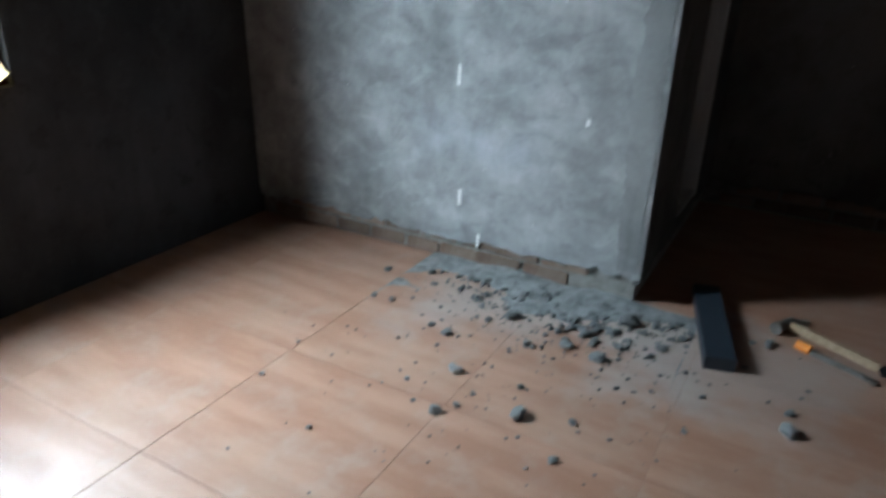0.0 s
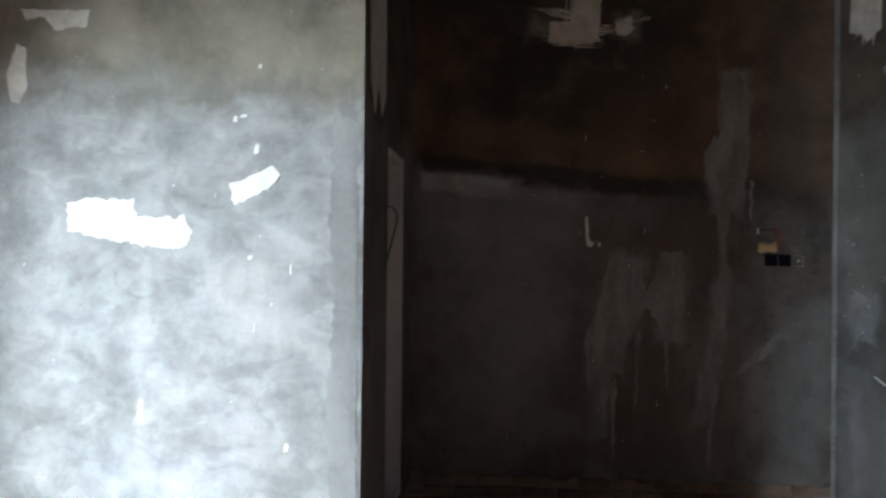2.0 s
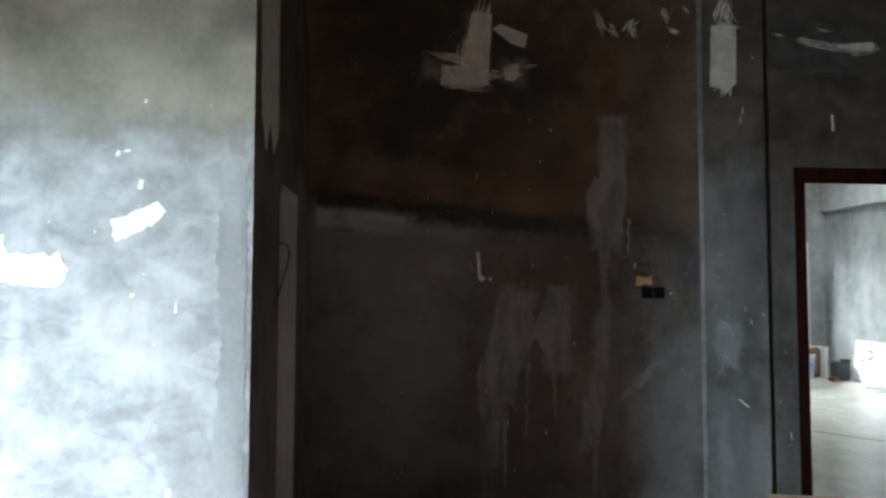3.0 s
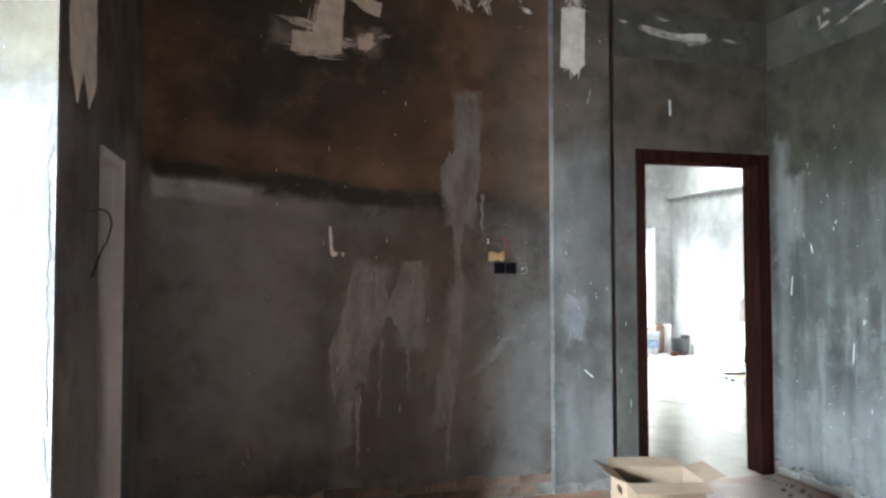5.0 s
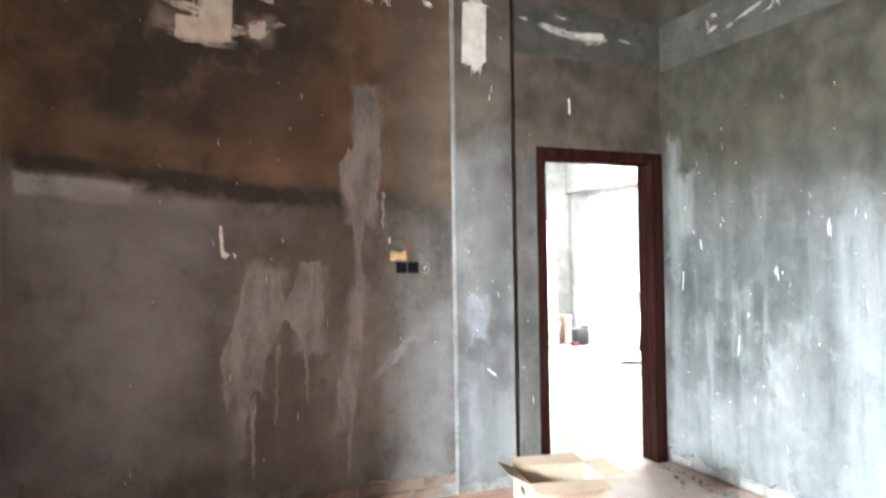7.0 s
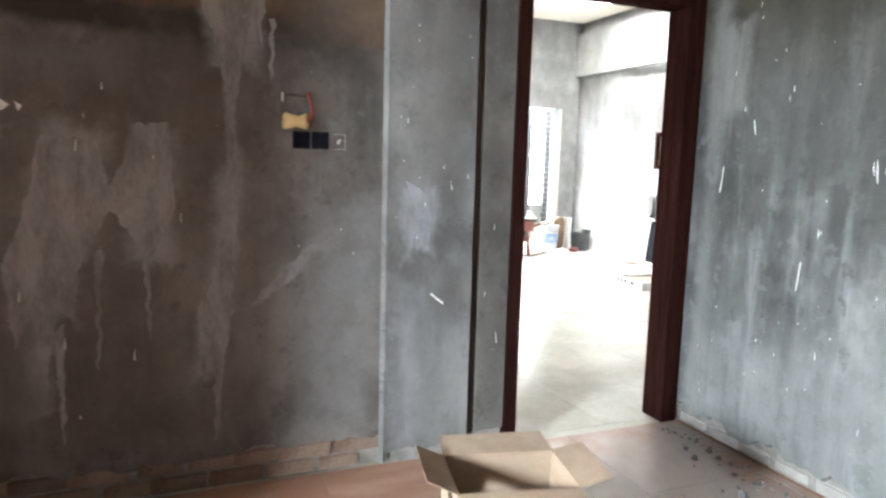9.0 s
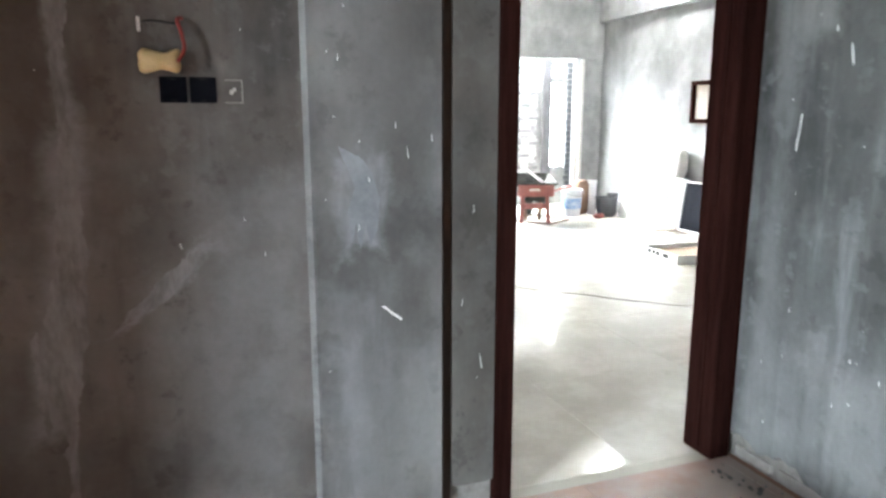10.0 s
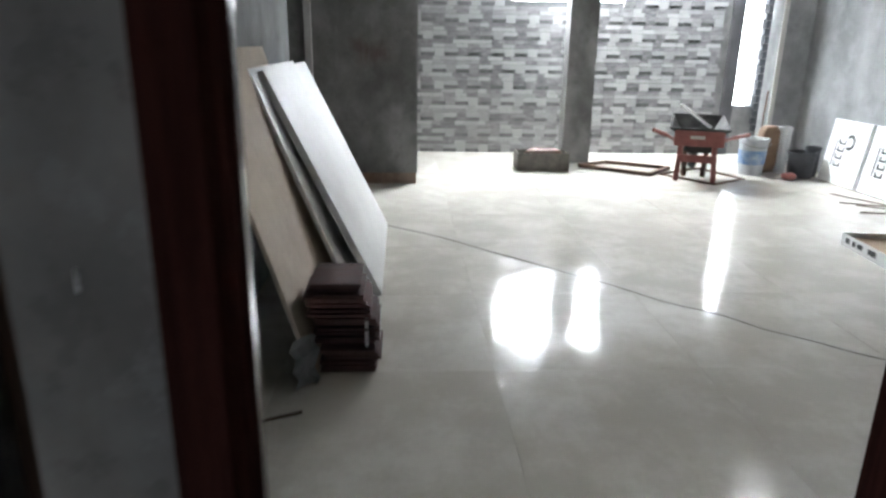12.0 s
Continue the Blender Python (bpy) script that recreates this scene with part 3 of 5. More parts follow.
part("hall_plaster", boxes([(-1.5, 0.125, 0, -1.006, 0.138, H), (-1.006, 0.125, 2.13, 0.0, 0.138, H), (0.0, 0.022, 0, HALL_E, 0.138, H)]), M_hall, wall_n)
column = structure("column", boxes([(-1.585, -0.005, 0, -1.197, 0.124, H + 0.2)]), M_core, "grey plastered concrete column beside the doorway")
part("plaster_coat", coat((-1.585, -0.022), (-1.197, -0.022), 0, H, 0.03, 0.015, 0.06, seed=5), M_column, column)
# Added chamfer in a paler plaster, for the lit line on the column's edge.
bead = bmesh.new()
bv = [bead.verts.new(c) for c in ((-1.600, -0.001, 0.02), (-1.586, -0.0235, 0.02), (-1.578, -0.0235, 0.02), (-1.578, -0.001, 0.02), (-1.600, -0.001, H - 0.01), (-1.586, -0.0235, H - 0.01), (-1.578, -0.0235, H - 0.01), (-1.578, -0.001, H - 0.01))]
for f in ((3, 2, 1, 0), (4, 5, 6, 7), (0, 1, 5, 4), (1, 2, 6, 5), (2, 3, 7, 6), (3, 0, 4, 7)):
    bead.faces.new([bv[i] for i in f])
bmesh.ops.recalc_face_normals(bead, faces=bead.faces)
part("corner_edge", bead, M_edge_lit, column, "chamfered plaster edge, added for its lit line")
structure("trim", boxes([(-1.180, 0.012, 0.0, -1.156, 0.124, H), (-1.1965, 0.085, 0.0, -1.1805, 0.124, H)]), M_strip, "dark brown batten in a deep groove beside the column")

wall_e = structure("wall_east", boxes([(0.022, SOUTH - 0.1, 0, 0.15, 0.021, H + 0.2)]), M_core, "mottled grey-green cement plaster wall")
part("plaster_coat", coat((0.0, 0.0), (0.0, SOUTH), 0, H, 0.025, 0.05, 0.085, seed=6), M_east, wall_e)
part("beam_band", boxes([(-0.012, SOUTH, 2.70, 0.0, -0.013, 3.02)], 0.004), M_band, wall_e, "dark troweled band")

wall_c = structure("wall_closet", boxes([(WEST, CY + 0.022, 0, CX - 0.022, CY + 0.12, H + 0.2), (CX - 0.12, CY + 0.12, 0, CX - 0.022, -0.90, H + 0.2), (CX - 0.12, -0.46, 0, CX - 0.022, 0.021, H + 0.2),
                   (CX - 0.12, -0.90, 1.86, CX - 0.022, -0.46, H + 0.2), (CX - 0.12, -0.90, 0, CX - 0.022, -0.46, 0.18)]), M_core, "pale grey plastered closet wall with brick showing at its foot")
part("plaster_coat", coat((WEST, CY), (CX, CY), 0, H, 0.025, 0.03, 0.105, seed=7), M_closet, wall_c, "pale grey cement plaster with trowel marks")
part("plaster_coat", coat((CX, CY + 0.001), (CX, -0.90), 0, H, 0.025, 0.03, 0.105, seed=8), M_return_shaded, wall_c)
part("plaster_coat", coat((CX, -0.46), (CX, -0.001), 0, H, 0.025, 0.03, 0.105, seed=9), M_return_shaded, wall_c)
part("plaster_coat", boxes([(CX - 0.025, -0.90, 1.86, CX, -0.46, H), (CX - 0.025, -0.90, 0.1, CX, -0.46, 0.18)]), M_return_shaded, wall_c)

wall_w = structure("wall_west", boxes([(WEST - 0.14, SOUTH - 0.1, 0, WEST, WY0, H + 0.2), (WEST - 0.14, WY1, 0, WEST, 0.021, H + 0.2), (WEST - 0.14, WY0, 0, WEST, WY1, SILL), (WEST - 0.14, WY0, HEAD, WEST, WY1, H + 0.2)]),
                   M_west_shaded, "plastered window wall, its shade put into the dark colour")
# Unseen wall, given the same dark colour to cut bounced light.
structure("wall_south", boxes([(WEST, SOUTH - 0.14, 0, 0.02, SOUTH, H + 0.2)]), M_west_shaded, "grey plastered wall")

# ceiling with a raised tray behind a lip
TX0, TX1, TY0, TY1 = WEST + 0.65, -0.65, SOUTH + 0.65, -0.70
structure("ceiling_1", boxes([(WEST, SOUTH, H, TX0, 0.0, H + 0.03), (TX1, SOUTH, H, 0.0, 0.0, H + 0.03), (TX0, SOUTH, H, TX1, TY0, H + 0.03), (TX0, TY1, H, TX1, 0.0, H + 0.03),
                             (TX0, TY0, H + 0.14, TX1, TY1, H + 0.17)]), M_ceiling, "cream painted ceiling with a raised tray")
structure("trim", boxes([(TX0 - 0.02, TY1 - 0.05, H - 0.025, TX1 + 0.02, TY1 + 0.01, H + 0.139), (TX0 - 0.02, TY0 - 0.01, H - 0.025, TX1 + 0.02, TY0 + 0.05, H + 0.139),
                         (TX1 - 0.05, TY0 + 0.05, H - 0.025, TX1 + 0.02, TY1 - 0.05, H + 0.139), (TX0 - 0.02, TY0 + 0.05, H - 0.025, TX0 + 0.05, TY1 - 0.05, H + 0.139)], 0.006), M_ceiling, "cream ceiling moulding round the tray")


def edge_putty(p, q, seed):
    """A ragged bead of filler where wall and ceiling meet."""
    rnd = random.Random(seed)
    p, q = Vector(p), Vector(q)
    d = (q - p).normalized()
    out = Vector((d.y, -d.x))
    n = int((q - p).length / 0.011)
    bm, rows = bmesh.new(), []
    for k in range(n + 1):
        c = p.lerp(q, k / n)
        f = noise.noise((c.x * 5, c.y * 5, seed + 0.5)) + 0.7 * noise.noise((c.x * 23, c.y * 23, seed)) + 0.5 * noise.noise((c.x * 61, c.y * 61, seed))
        drop = 0.010 + max(0.0, 0.05 * f) + rnd.uniform(0, 0.010)
        a, b = c + out * 0.004, c + out * 0.018
        rows.append([bm.verts.new((c.x, c.y, H - drop)), bm.verts.new((a.x, a.y, H - drop)), bm.verts.new((b.x, b.y, H - 0.001)), bm.verts.new((c.x, c.y, H - 0.001))])
    for a, b in zip(rows, rows[1:]):
        for i in range(4):
            bm.faces.new((a[i], b[i], b[(i + 1) % 4], a[(i + 1) % 4]))
    bmesh.ops.recalc_face_normals(bm, faces=bm.faces)
    return bm


part("ceiling_filler", edge_putty((CX, 0.0), (-1.585, 0.0), 2), M_putty_old, wall_n, "ragged cream filler along the ceiling")
part("ceiling_filler", edge_putty((-1.585, -0.022), (-1.197, -0.022), 4), M_putty_old, column)
part("ceiling_filler", edge_putty((-1.155, 0.0), (0.0, 0.0), 3), M_putty_old, wall_n)
part("ceiling_filler", edge_putty((0.0, 0.0), (0.0, SOUTH), 5), M_putty_old, wall_e)

# doorway frame with a stop
door = tagged(empty("door_1"), "dark red-brown wooden door frame without a door leaf", "door frame", "", "structure")
part("jamb", boxes([(-1.005, -0.012, 0.0, -0.941, 0.05, 2.055), (-1.005, 0.053, 0.0, -0.9425, 0.1115, 2.055)], 0.003), M_door, door)
part("varnished_edge", boxes([(-1.005, 0.1120, 0.0, -0.9415, 0.141, 2.055)], 0.002), M_varnish, door, "glossy varnished edge of the jamb")
part("jamb", boxes([(-0.099, -0.012, 0.0, -0.004, 0.05, 2.055), (-0.0975, 0.053, 0.0, -0.004, 0.141, 2.055)], 0.003), M_door, door)
part("head", boxes([(-1.005, -0.012, 2.0555, -0.004, 0.05, 2.13), (-1.005, 0.053, 2.057, -0.004, 0.141, 2.13)], 0.003), M_door, door)

# narrow closet opening with a white metal frame
slot = tagged(empty("window_3"), "narrow white coated metal frame in the closet wall", "window frame", "", "structure")
part("jamb", boxes([(CX - 0.13, -0.50, 0.18, CX + 0.012, -0.462, 1.858), (CX - 0.07, -0.515, 0.18, CX - 0.03, -0.50, 1.82)], 0.003), M_alu, slot)
part("jamb", boxes([(CX - 0.13, -0.898, 0.18, CX - 0.01, -0.862, 1.858)], 0.003), M_alu, slot)
part("head", boxes([(CX - 0.13, -0.862, 1.82, CX + 0.006, -0.50, 1.858)], 0.003), M_alu, slot)
part("sill", boxes([(CX - 0.13, -0.862, 0.181, CX + 0.006, -0.50, 0.21)], 0.003), M_alu, slot)

# bedroom window
win = tagged(empty("window_1"), "narrow bare window opening with a dark wooden frame", "window", "", "structure")
for r in ((WEST - 0.1, WY0, SILL, WEST - 0.03, WY0 + 0.05, HEAD), (WEST - 0.1, WY1 - 0.05, SILL, WEST - 0.03, WY1, HEAD), (WEST - 0.1, WY0 + 0.05, HEAD - 0.05, WEST - 0.03, WY1 - 0.05, HEAD), (WEST - 0.1, WY0 + 0.05, SILL, WEST - 0.03, WY1 - 0.05, SILL + 0.05)):
    part("window_frame", boxes([r], 0.003), M_door, win)

# hall
structure("wall_hall_west", boxes([(-1.65, 0.139, 0, -1.5, 4.0, H)]), M_hall, "light grey plastered partition in the hall")
structure("wall_hall_back", boxes([(-6.0, 5.45, 0.10, -0.62, 5.60, H)]), M_hall_dark, "dark grey plastered wall end")
structure("baseboard", boxes([(-6.0, 5.46, 0, -0.63, 5.59, 0.10)]), M_brick, "rough brick foot under the plaster")
structure("trim", boxes([(-1.59, 5.40, 0.0, -1.53, 5.449, 2.4)], 0.004), M_whiteplastic, "thin white upright pipe on the wall")
structure("wall_hall_east", boxes([(HALL_E, 0.139, 0, HALL_E + 0.15, CLAD + 0.15, H + 0.2)]), M_hall, "bright grey plastered hall wall")
structure("beam_east", boxes([(HALL_E - 0.10, 0.139, 2.62, HALL_E, 6.6, 3.28)], 0.006), M_hall, "grey plastered beam along the hall wall")
structure("beam_north", boxes([(-0.62, 6.60, 2.13, HALL_E, 6.86, H)], 0.006), M_hall, "grey plastered beam over the terrace opening")
structure("wall_hall_far", boxes([(-6.15, 0.0, 0, -6.0, CLAD + 0.15, H + 0.2), (-6.0, 0.0, 0, -5.0, 0.15, H)]), M_hall, "grey plastered far wall")
structure("ceiling_2", boxes([(-6.0, 0.139, H, HALL_E, 6.87, H + 0.05), (-6.0, 6.87, H + 0.15, HALL_E, CLAD + 0.1, H + 0.2)]), M_ceiling, "plain pale hall ceiling")
for name, x0, x1, y0, y1, lab in (("column_middle", 1.0, 1.30, 6.62, 6.85, "dark grey plastered pillar with a scuffed face"), ("column_right", 3.27, HALL_E - 0.001, 6.62, 6.85, "grey plastered corner pillar")):
    structure(name, boxes([(x0, y0, 0, x1, y1, 2.129)], 0.006), M_hall_dark if name == "column_middle" else M_hall, lab)

# terrace wall behind the cladding, with its window openings
WX0, WX1, WZ0, WZ1 = 0.5, 1.78, 1.72, 2.5
wall_t = structure("wall_terrace", boxes([(-6.0, CLAD, 0, WX0, CLAD + 0.15, H), (WX0, CLAD, 0, WX1, CLAD + 0.15, WZ0), (WX0, CLAD, WZ1, WX1, CLAD + 0.15, H), (WX1, CLAD, 0, 3.2, CLAD + 0.15, H),
                   (3.2, CLAD, 0, 3.44, CLAD + 0.15, 0.58), (3.2, CLAD, 1.84, 3.44, CLAD + 0.15, 1.93), (3.2, CLAD, 2.1, 3.44, CLAD + 0.15, H), (3.44, CLAD, 0, HALL_E, CLAD + 0.15, H)]), M_hall_dark, "terrace wall clad in grey split stone blocks")
# Backlit by the slot window; that shade is painted as dark plaster.
structure("column_dark", boxes([(3.05, CLAD - 0.06, 0, 3.19, CLAD - 0.001, 2.4)], 0.006), M_backlit, "slim pilaster, its backlit shade put into the colour")
# No real trim: a pale strip added for the pillar's lit left face.
structure("trim", boxes([(3.262, 6.598, 0.0, 3.315, 6.619, 2.128)], 0.003), M_lit_side_plate, "added pale strip standing for the pillar's lit left side")
structure("backdrop", boxes([(-3.0, 8.3, -0.5, 8.0, 8.32, 6.0)]), M_sky, "overcast white daylight outside the terrace wall")


# ---- filler patches and paint flecks on the walls ----
from mathutils.geometry import tessellate_polygon


def patch(points, axis, plane, sign, material, parent, seed=1, ragged=0.006, thick=0.002, name="filler_patch"):
    """A thin skim of filler with a ragged outline; points are (along the wall, height)."""
    rnd = random.Random(seed)
    pts = []
    for (u0, z0), (u1, z1) in zip(points, points[1:] + points[:1]):
        n = max(1, int(math.hypot(u1 - u0, z1 - z0) / 0.009))
        for k in range(n):
            u, z = u0 + (u1 - u0) * k / n, z0 + (z1 - z0) * k / n
            wob = [1.5 * noise.noise((u * 34 + d, z * 21, seed)) + 0.8 * noise.noise((u * 90, z * 70 + d, seed)) + 0.25 * rnd.uniform(-1, 1) for d in (0.0, 7.3)]
            pts.append((u + wob[0] * ragged, z + wob[1] * ragged))
    bm = bmesh.new()
    mk = (lambda u, z, d: (u, plane + sign * d, z)) if axis == "x" else (lambda u, z, d: (plane + sign * d, u, z))
    top = [bm.verts.new(mk(u, z, thick)) for u, z in pts]
    low = [bm.verts.new(mk(u, z, -0.003)) for u, z in pts]
    n = len(pts)
    for a, b, c in tessellate_polygon([[Vector((u, z, 0)) for u, z in pts]]):
        bm.faces.new((top[a], top[b], top[c]))
    for k in range(n):
        bm.faces.new((top[k], top[(k + 1) % n], low[(k + 1) % n], low[k]))
    facing = Vector((0, sign, 0)) if axis == "x" else Vector((sign, 0, 0))
    for f in bm.faces:
        f.normal_update()
        if len(f.verts) == 3 and f.normal.dot(facing) < 0:
            f.normal_flip()
    return part(name, bm, material, parent)


def flecks(axis, plane, sign, u0, u1, z0, z1, count, parent, seed, big=0.72):
    """White paint splashes, each a small raised chip; most ran down the wall."""
    rnd = random.Random(seed)
    bm = bmesh.new()
    mk = (lambda u, z, d: (u, plane + sign * d, z)) if axis == "x" else (lambda u, z, d: (plane + sign * d, u, z))
    for _ in range(count):
        u, z = rnd.uniform(u0, u1), rnd.uniform(z0, z1)
        w, h = rnd.uniform(0.0012, 0.0034) * big, rnd.choice((0.003, 0.004, 0.005, 0.008, 0.014, 0.028)) * rnd.uniform(0.7, 1.3) * big
        lean = rnd.uniform(-0.16, 0.16)
        shape = [(a * w * rnd.uniform(0.7, 1.3) + b * h * lean, b * h) for a, b in ((0, 1.0), (0.5, 0.5), (0.75, -0.2), (1.0, -0.65), (0.5, -0.95), (-0.5, -0.95), (-1.0, -0.6), (-0.7, -0.1), (-0.5, 0.55))]
        top = [bm.verts.new(mk(u + a, z + b, 0.0016)) for a, b in shape]
        low = [bm.verts.new(mk(u + a, z + b, -0.002)) for a, b in shape]
        bm.faces.new(top)
        for k in range(len(top)):
            bm.faces.new((top[k], top[k - 1], low[k - 1], low[k]))
    ob = part("paint_flecks", bm, M_putty, parent, "small white paint splashes")
    ob["kind"] = "stuff"
    return ob


def brushed(axis, plane, sign, spots, material, parent, seed, name="filler_dab"):
    """Dry-brushed filler: a bundle of thin tapered strokes. A spot is (along, height, half length, half width, lean in degrees, strokes)."""
    rnd = random.Random(seed)
    mk = (lambda u, z, d: (u, plane + sign * d, z)) if axis == "x" else (lambda u, z, d: (plane + sign * d, u, z))
    for u, z, half, wide, lean, count in spots:
        bm = bmesh.new()
        a = radians(lean)
        along, across = Vector((math.cos(a), math.sin(a))), Vector((-math.sin(a), math.cos(a)))
        for k in range(int(2.2 * count)):
            off = wide * rnd.uniform(-1, 1)
            mid = Vector((u, z)) + across * off + along * half * rnd.uniform(-0.45, 0.45)
            ln = 0.72 * half * rnd.uniform(0.2, 1.0) * math.sqrt(max(0.05, 1 - (off / wide) ** 2 * 0.8))
            th = rnd.uniform(0.0007, 0.0024) * (0.5 + min(1.0, wide / 0.03))
            bend = across * rnd.uniform(-0.12, 0.12) * ln
            row = []
            for f, g in ((-1.0, 0.25), (-0.55, 0.9), (0.0, 1.0), (0.6, 0.75), (1.0, 0.15)):
                c = mid + along * ln * f + bend * (1 - f * f)
                g *= th * rnd.uniform(0.75, 1.25)
                row.append((c - across * g, c + across * g))
            d = 0.0012 + 0.0008 * rnd.random()
            top = [(bm.verts.new(mk(p.x, p.y, d)), bm.verts.new(mk(q.x, q.y, d))) for p, q in row]
            for (p0, p1), (q0, q1) in zip(top, top[1:]):
                bm.faces.new((p0, q0, q1, p1))
            rim = [t[0] for t in top] + [t[1] for t in reversed(top)]
            low = [bm.verts.new(Vector(v.co) - (Vector((0, sign, 0)) if axis == "x" else Vector((sign, 0, 0))) * 0.004) for v in rim]
            for i in range(len(rim)):
                bm.faces.new((rim[i], rim[(i + 1) % len(rim)], low[(i + 1) % len(rim)], low[i]))
        part(name, bm, material, parent)


M_skim = mottled("pale_skim_coat", (0.132, 0.126, 0.120), (0.310, 0.308, 0.304), 4.0, depth=0.003, stretch=(2.4, 2.4, 0.8))
M_bluish = mottled("bluish_fresh_plaster", (0.19, 0.20, 0.215), (0.30, 0.315, 0.335), 6, depth=0.004)
for k, pts in enumerate(([(-2.97, 3.03), (-2.85, 3.02), (-2.87, 2.66), (-3.04, 2.66)], [(-3.15, 2.70), (-2.88, 2.70), (-2.87, 2.60), (-3.15, 2.58)],
                         [(-2.85, 2.93), (-2.80, 2.96), (-2.64, 2.90), (-2.65, 2.82), (-2.73, 2.84)], [(-2.78, 2.69), (-2.69, 2.72), (-2.70, 2.63), (-2.77, 2.62)])):
    patch(pts, "x", NORTH, -1, M_putty_old, wall_n, 10 + k, 0.0035, 0.002 + 0.0007 * k)
brushed("x", NORTH, -1, ((-2.93, 2.98, 0.16, 0.06, 78, 14), (-3.0, 2.72, 0.17, 0.07, 84, 16), (-3.10, 2.75, 0.14, 0.025, -12, 9), (-3.02, 2.59, 0.20, 0.03, -4, 14), (-2.73, 2.67, 0.07, 0.05, 30, 14), (-2.86, 2.65, 0.10, 0.03, -8, 9), (-2.62, 2.71, 0.05, 0.012, 12, 4)), M_putty_old, wall_n, 151)
brushed("x", NORTH, -1, ((-2.20, 2.99, 0.10, 0.025, -68, 7), (-2.12, 2.95, 0.07, 0.02, -50, 4), (-2.01, 2.98, 0.07, 0.035, 52, 6), (-1.99, 2.93, 0.05, 0.02, -70, 4), (-1.79, 3.05, 0.08, 0.018, -60, 5), (-1.75, 2.95, 0.06, 0.015, -25, 5), (-1.66, 3.08, 0.05, 0.01, -50, 3), (-2.45, 3.2, 0.04, 0.012, -55, 3), (-2.2, 3.3, 0.05, 0.02, -30, 4), (-3.2, 3.27, 0.05, 0.03, 60, 6), (-3.5, 3.22, 0.05, 0.02, 40, 4)), M_putty, wall_n, 152)
for k, pts in enumerate(([(-2.94, 1.60), (-2.925, 1.60), (-2.915, 1.47), (-2.89, 1.45), (-2.91, 1.43), (-2.93, 1.44)], [(-2.87, 1.46), (-2.85, 1.45), (-2.86, 1.43)], [(-3.55, 3.25), (-3.5, 3.27), (-3.49, 3.2)], [(-3.2, 3.3), (-3.15, 3.31), (-3.13, 3.24), (-3.17, 3.22)])):
    patch(pts, "x", NORTH, -1, M_putty, wall_n, 20 + k, 0.003, 0.0018, "filler_dab")
# skim coats that ran down in drips
for k, pts in enumerate(([(-2.20, 2.34), (-2.13, 2.42), (-2.06, 2.33), (-2.04, 2.0), (-2.06, 1.86), (-2.075, 1.70), (-2.09, 1.86), (-2.11, 1.80), (-2.14, 1.66), (-2.17, 1.48), (-2.185, 1.15), (-2.205, 1.15), (-2.20, 1.52), (-2.23, 1.70), (-2.29, 1.86), (-2.29, 1.97), (-2.21, 2.05)],
                         [(-2.81, 1.35), (-2.63, 1.34), (-2.60, 1.18), (-2.52, 1.34), (-2.52, 1.40), (-2.40, 1.41), (-2.385, 1.10), (-2.47, 0.92), (-2.53, 1.00), (-2.60, 1.10), (-2.70, 0.92), (-2.73, 0.70), (-2.77, 0.80), (-2.83, 0.42), (-2.85, 0.74), (-2.91, 0.62), (-2.94, 0.90), (-2.86, 1.10)],
                         [(-2.20, 1.22), (-2.16, 1.20), (-2.165, 0.95), (-2.18, 0.74), (-2.225, 0.52), (-2.245, 0.20), (-2.26, 0.20), (-2.26, 0.52), (-2.31, 0.60), (-2.25, 0.90)],
                         [(-2.10, 0.755), (-1.98, 0.81), (-1.89, 0.925), (-1.90, 0.945), (-1.96, 0.90), (-2.03, 0.83)],
                         [(-2.245, 2.05), (-2.225, 2.06), (-2.23, 1.72), (-2.24, 1.70)], [(-2.045, 1.80), (-2.025, 1.82), (-2.03, 1.60), (-2.038, 1.58)], [(-2.315, 0.74), (-2.30, 0.76), (-2.29, 0.48), (-2.30, 0.44)],
                         [(-2.50, 0.98), (-2.48, 0.99), (-2.475, 0.66), (-2.485, 0.62)], [(-2.66, 0.95), (-2.63, 0.97), (-2.645, 0.58), (-2.655, 0.52)], [(-2.79, 0.66), (-2.76, 0.70), (-2.77, 0.30), (-2.78, 0.24)])):
    patch(pts, "x", NORTH, -1, M_skim, wall_n, 40 + k, 0.0075, 0.0009 + 0.0002 * k, "skim_coat")
flecks("x", NORTH, -1, CX + 0.2, -1.65, 0.25, 3.3, 55, wall_n, 3)
patch([(-1.52, 2.98), (-1.36, 2.99), (-1.37, 2.63), (-1.44, 2.56), (-1.46, 2.60), (-1.53, 2.61)], "x", -0.022, -1, M_putty_old, column, 31, 0.0035)
brushed("x", -0.022, -1, ((-1.44, 3.09, 0.12, 0.045, 72, 12), (-1.41, 3.05, 0.10, 0.03, -58, 8), (-1.45, 2.62, 0.09, 0.06, 85, 12), (-1.44, 2.98, 0.10, 0.03, 4, 9)), M_putty_old, column, 153)
patch([(-1.51, 1.22), (-1.45, 1.19), (-1.41, 1.14), (-1.388, 1.07), (-1.395, 0.98), (-1.42, 0.93), (-1.432, 1.0), (-1.45, 0.92), (-1.46, 1.0), (-1.475, 0.94), (-1.485, 1.03), (-1.46, 1.10)], "x", -0.022, -1, M_bluish, column, 33, 0.003, 0.0015)
patch([(-1.392, 0.742), (-1.38, 0.742), (-1.325, 0.700), (-1.33, 0.692)], "x", -0.022, -1, M_putty, column, 34, 0.002, 0.0015, "filler_dab")
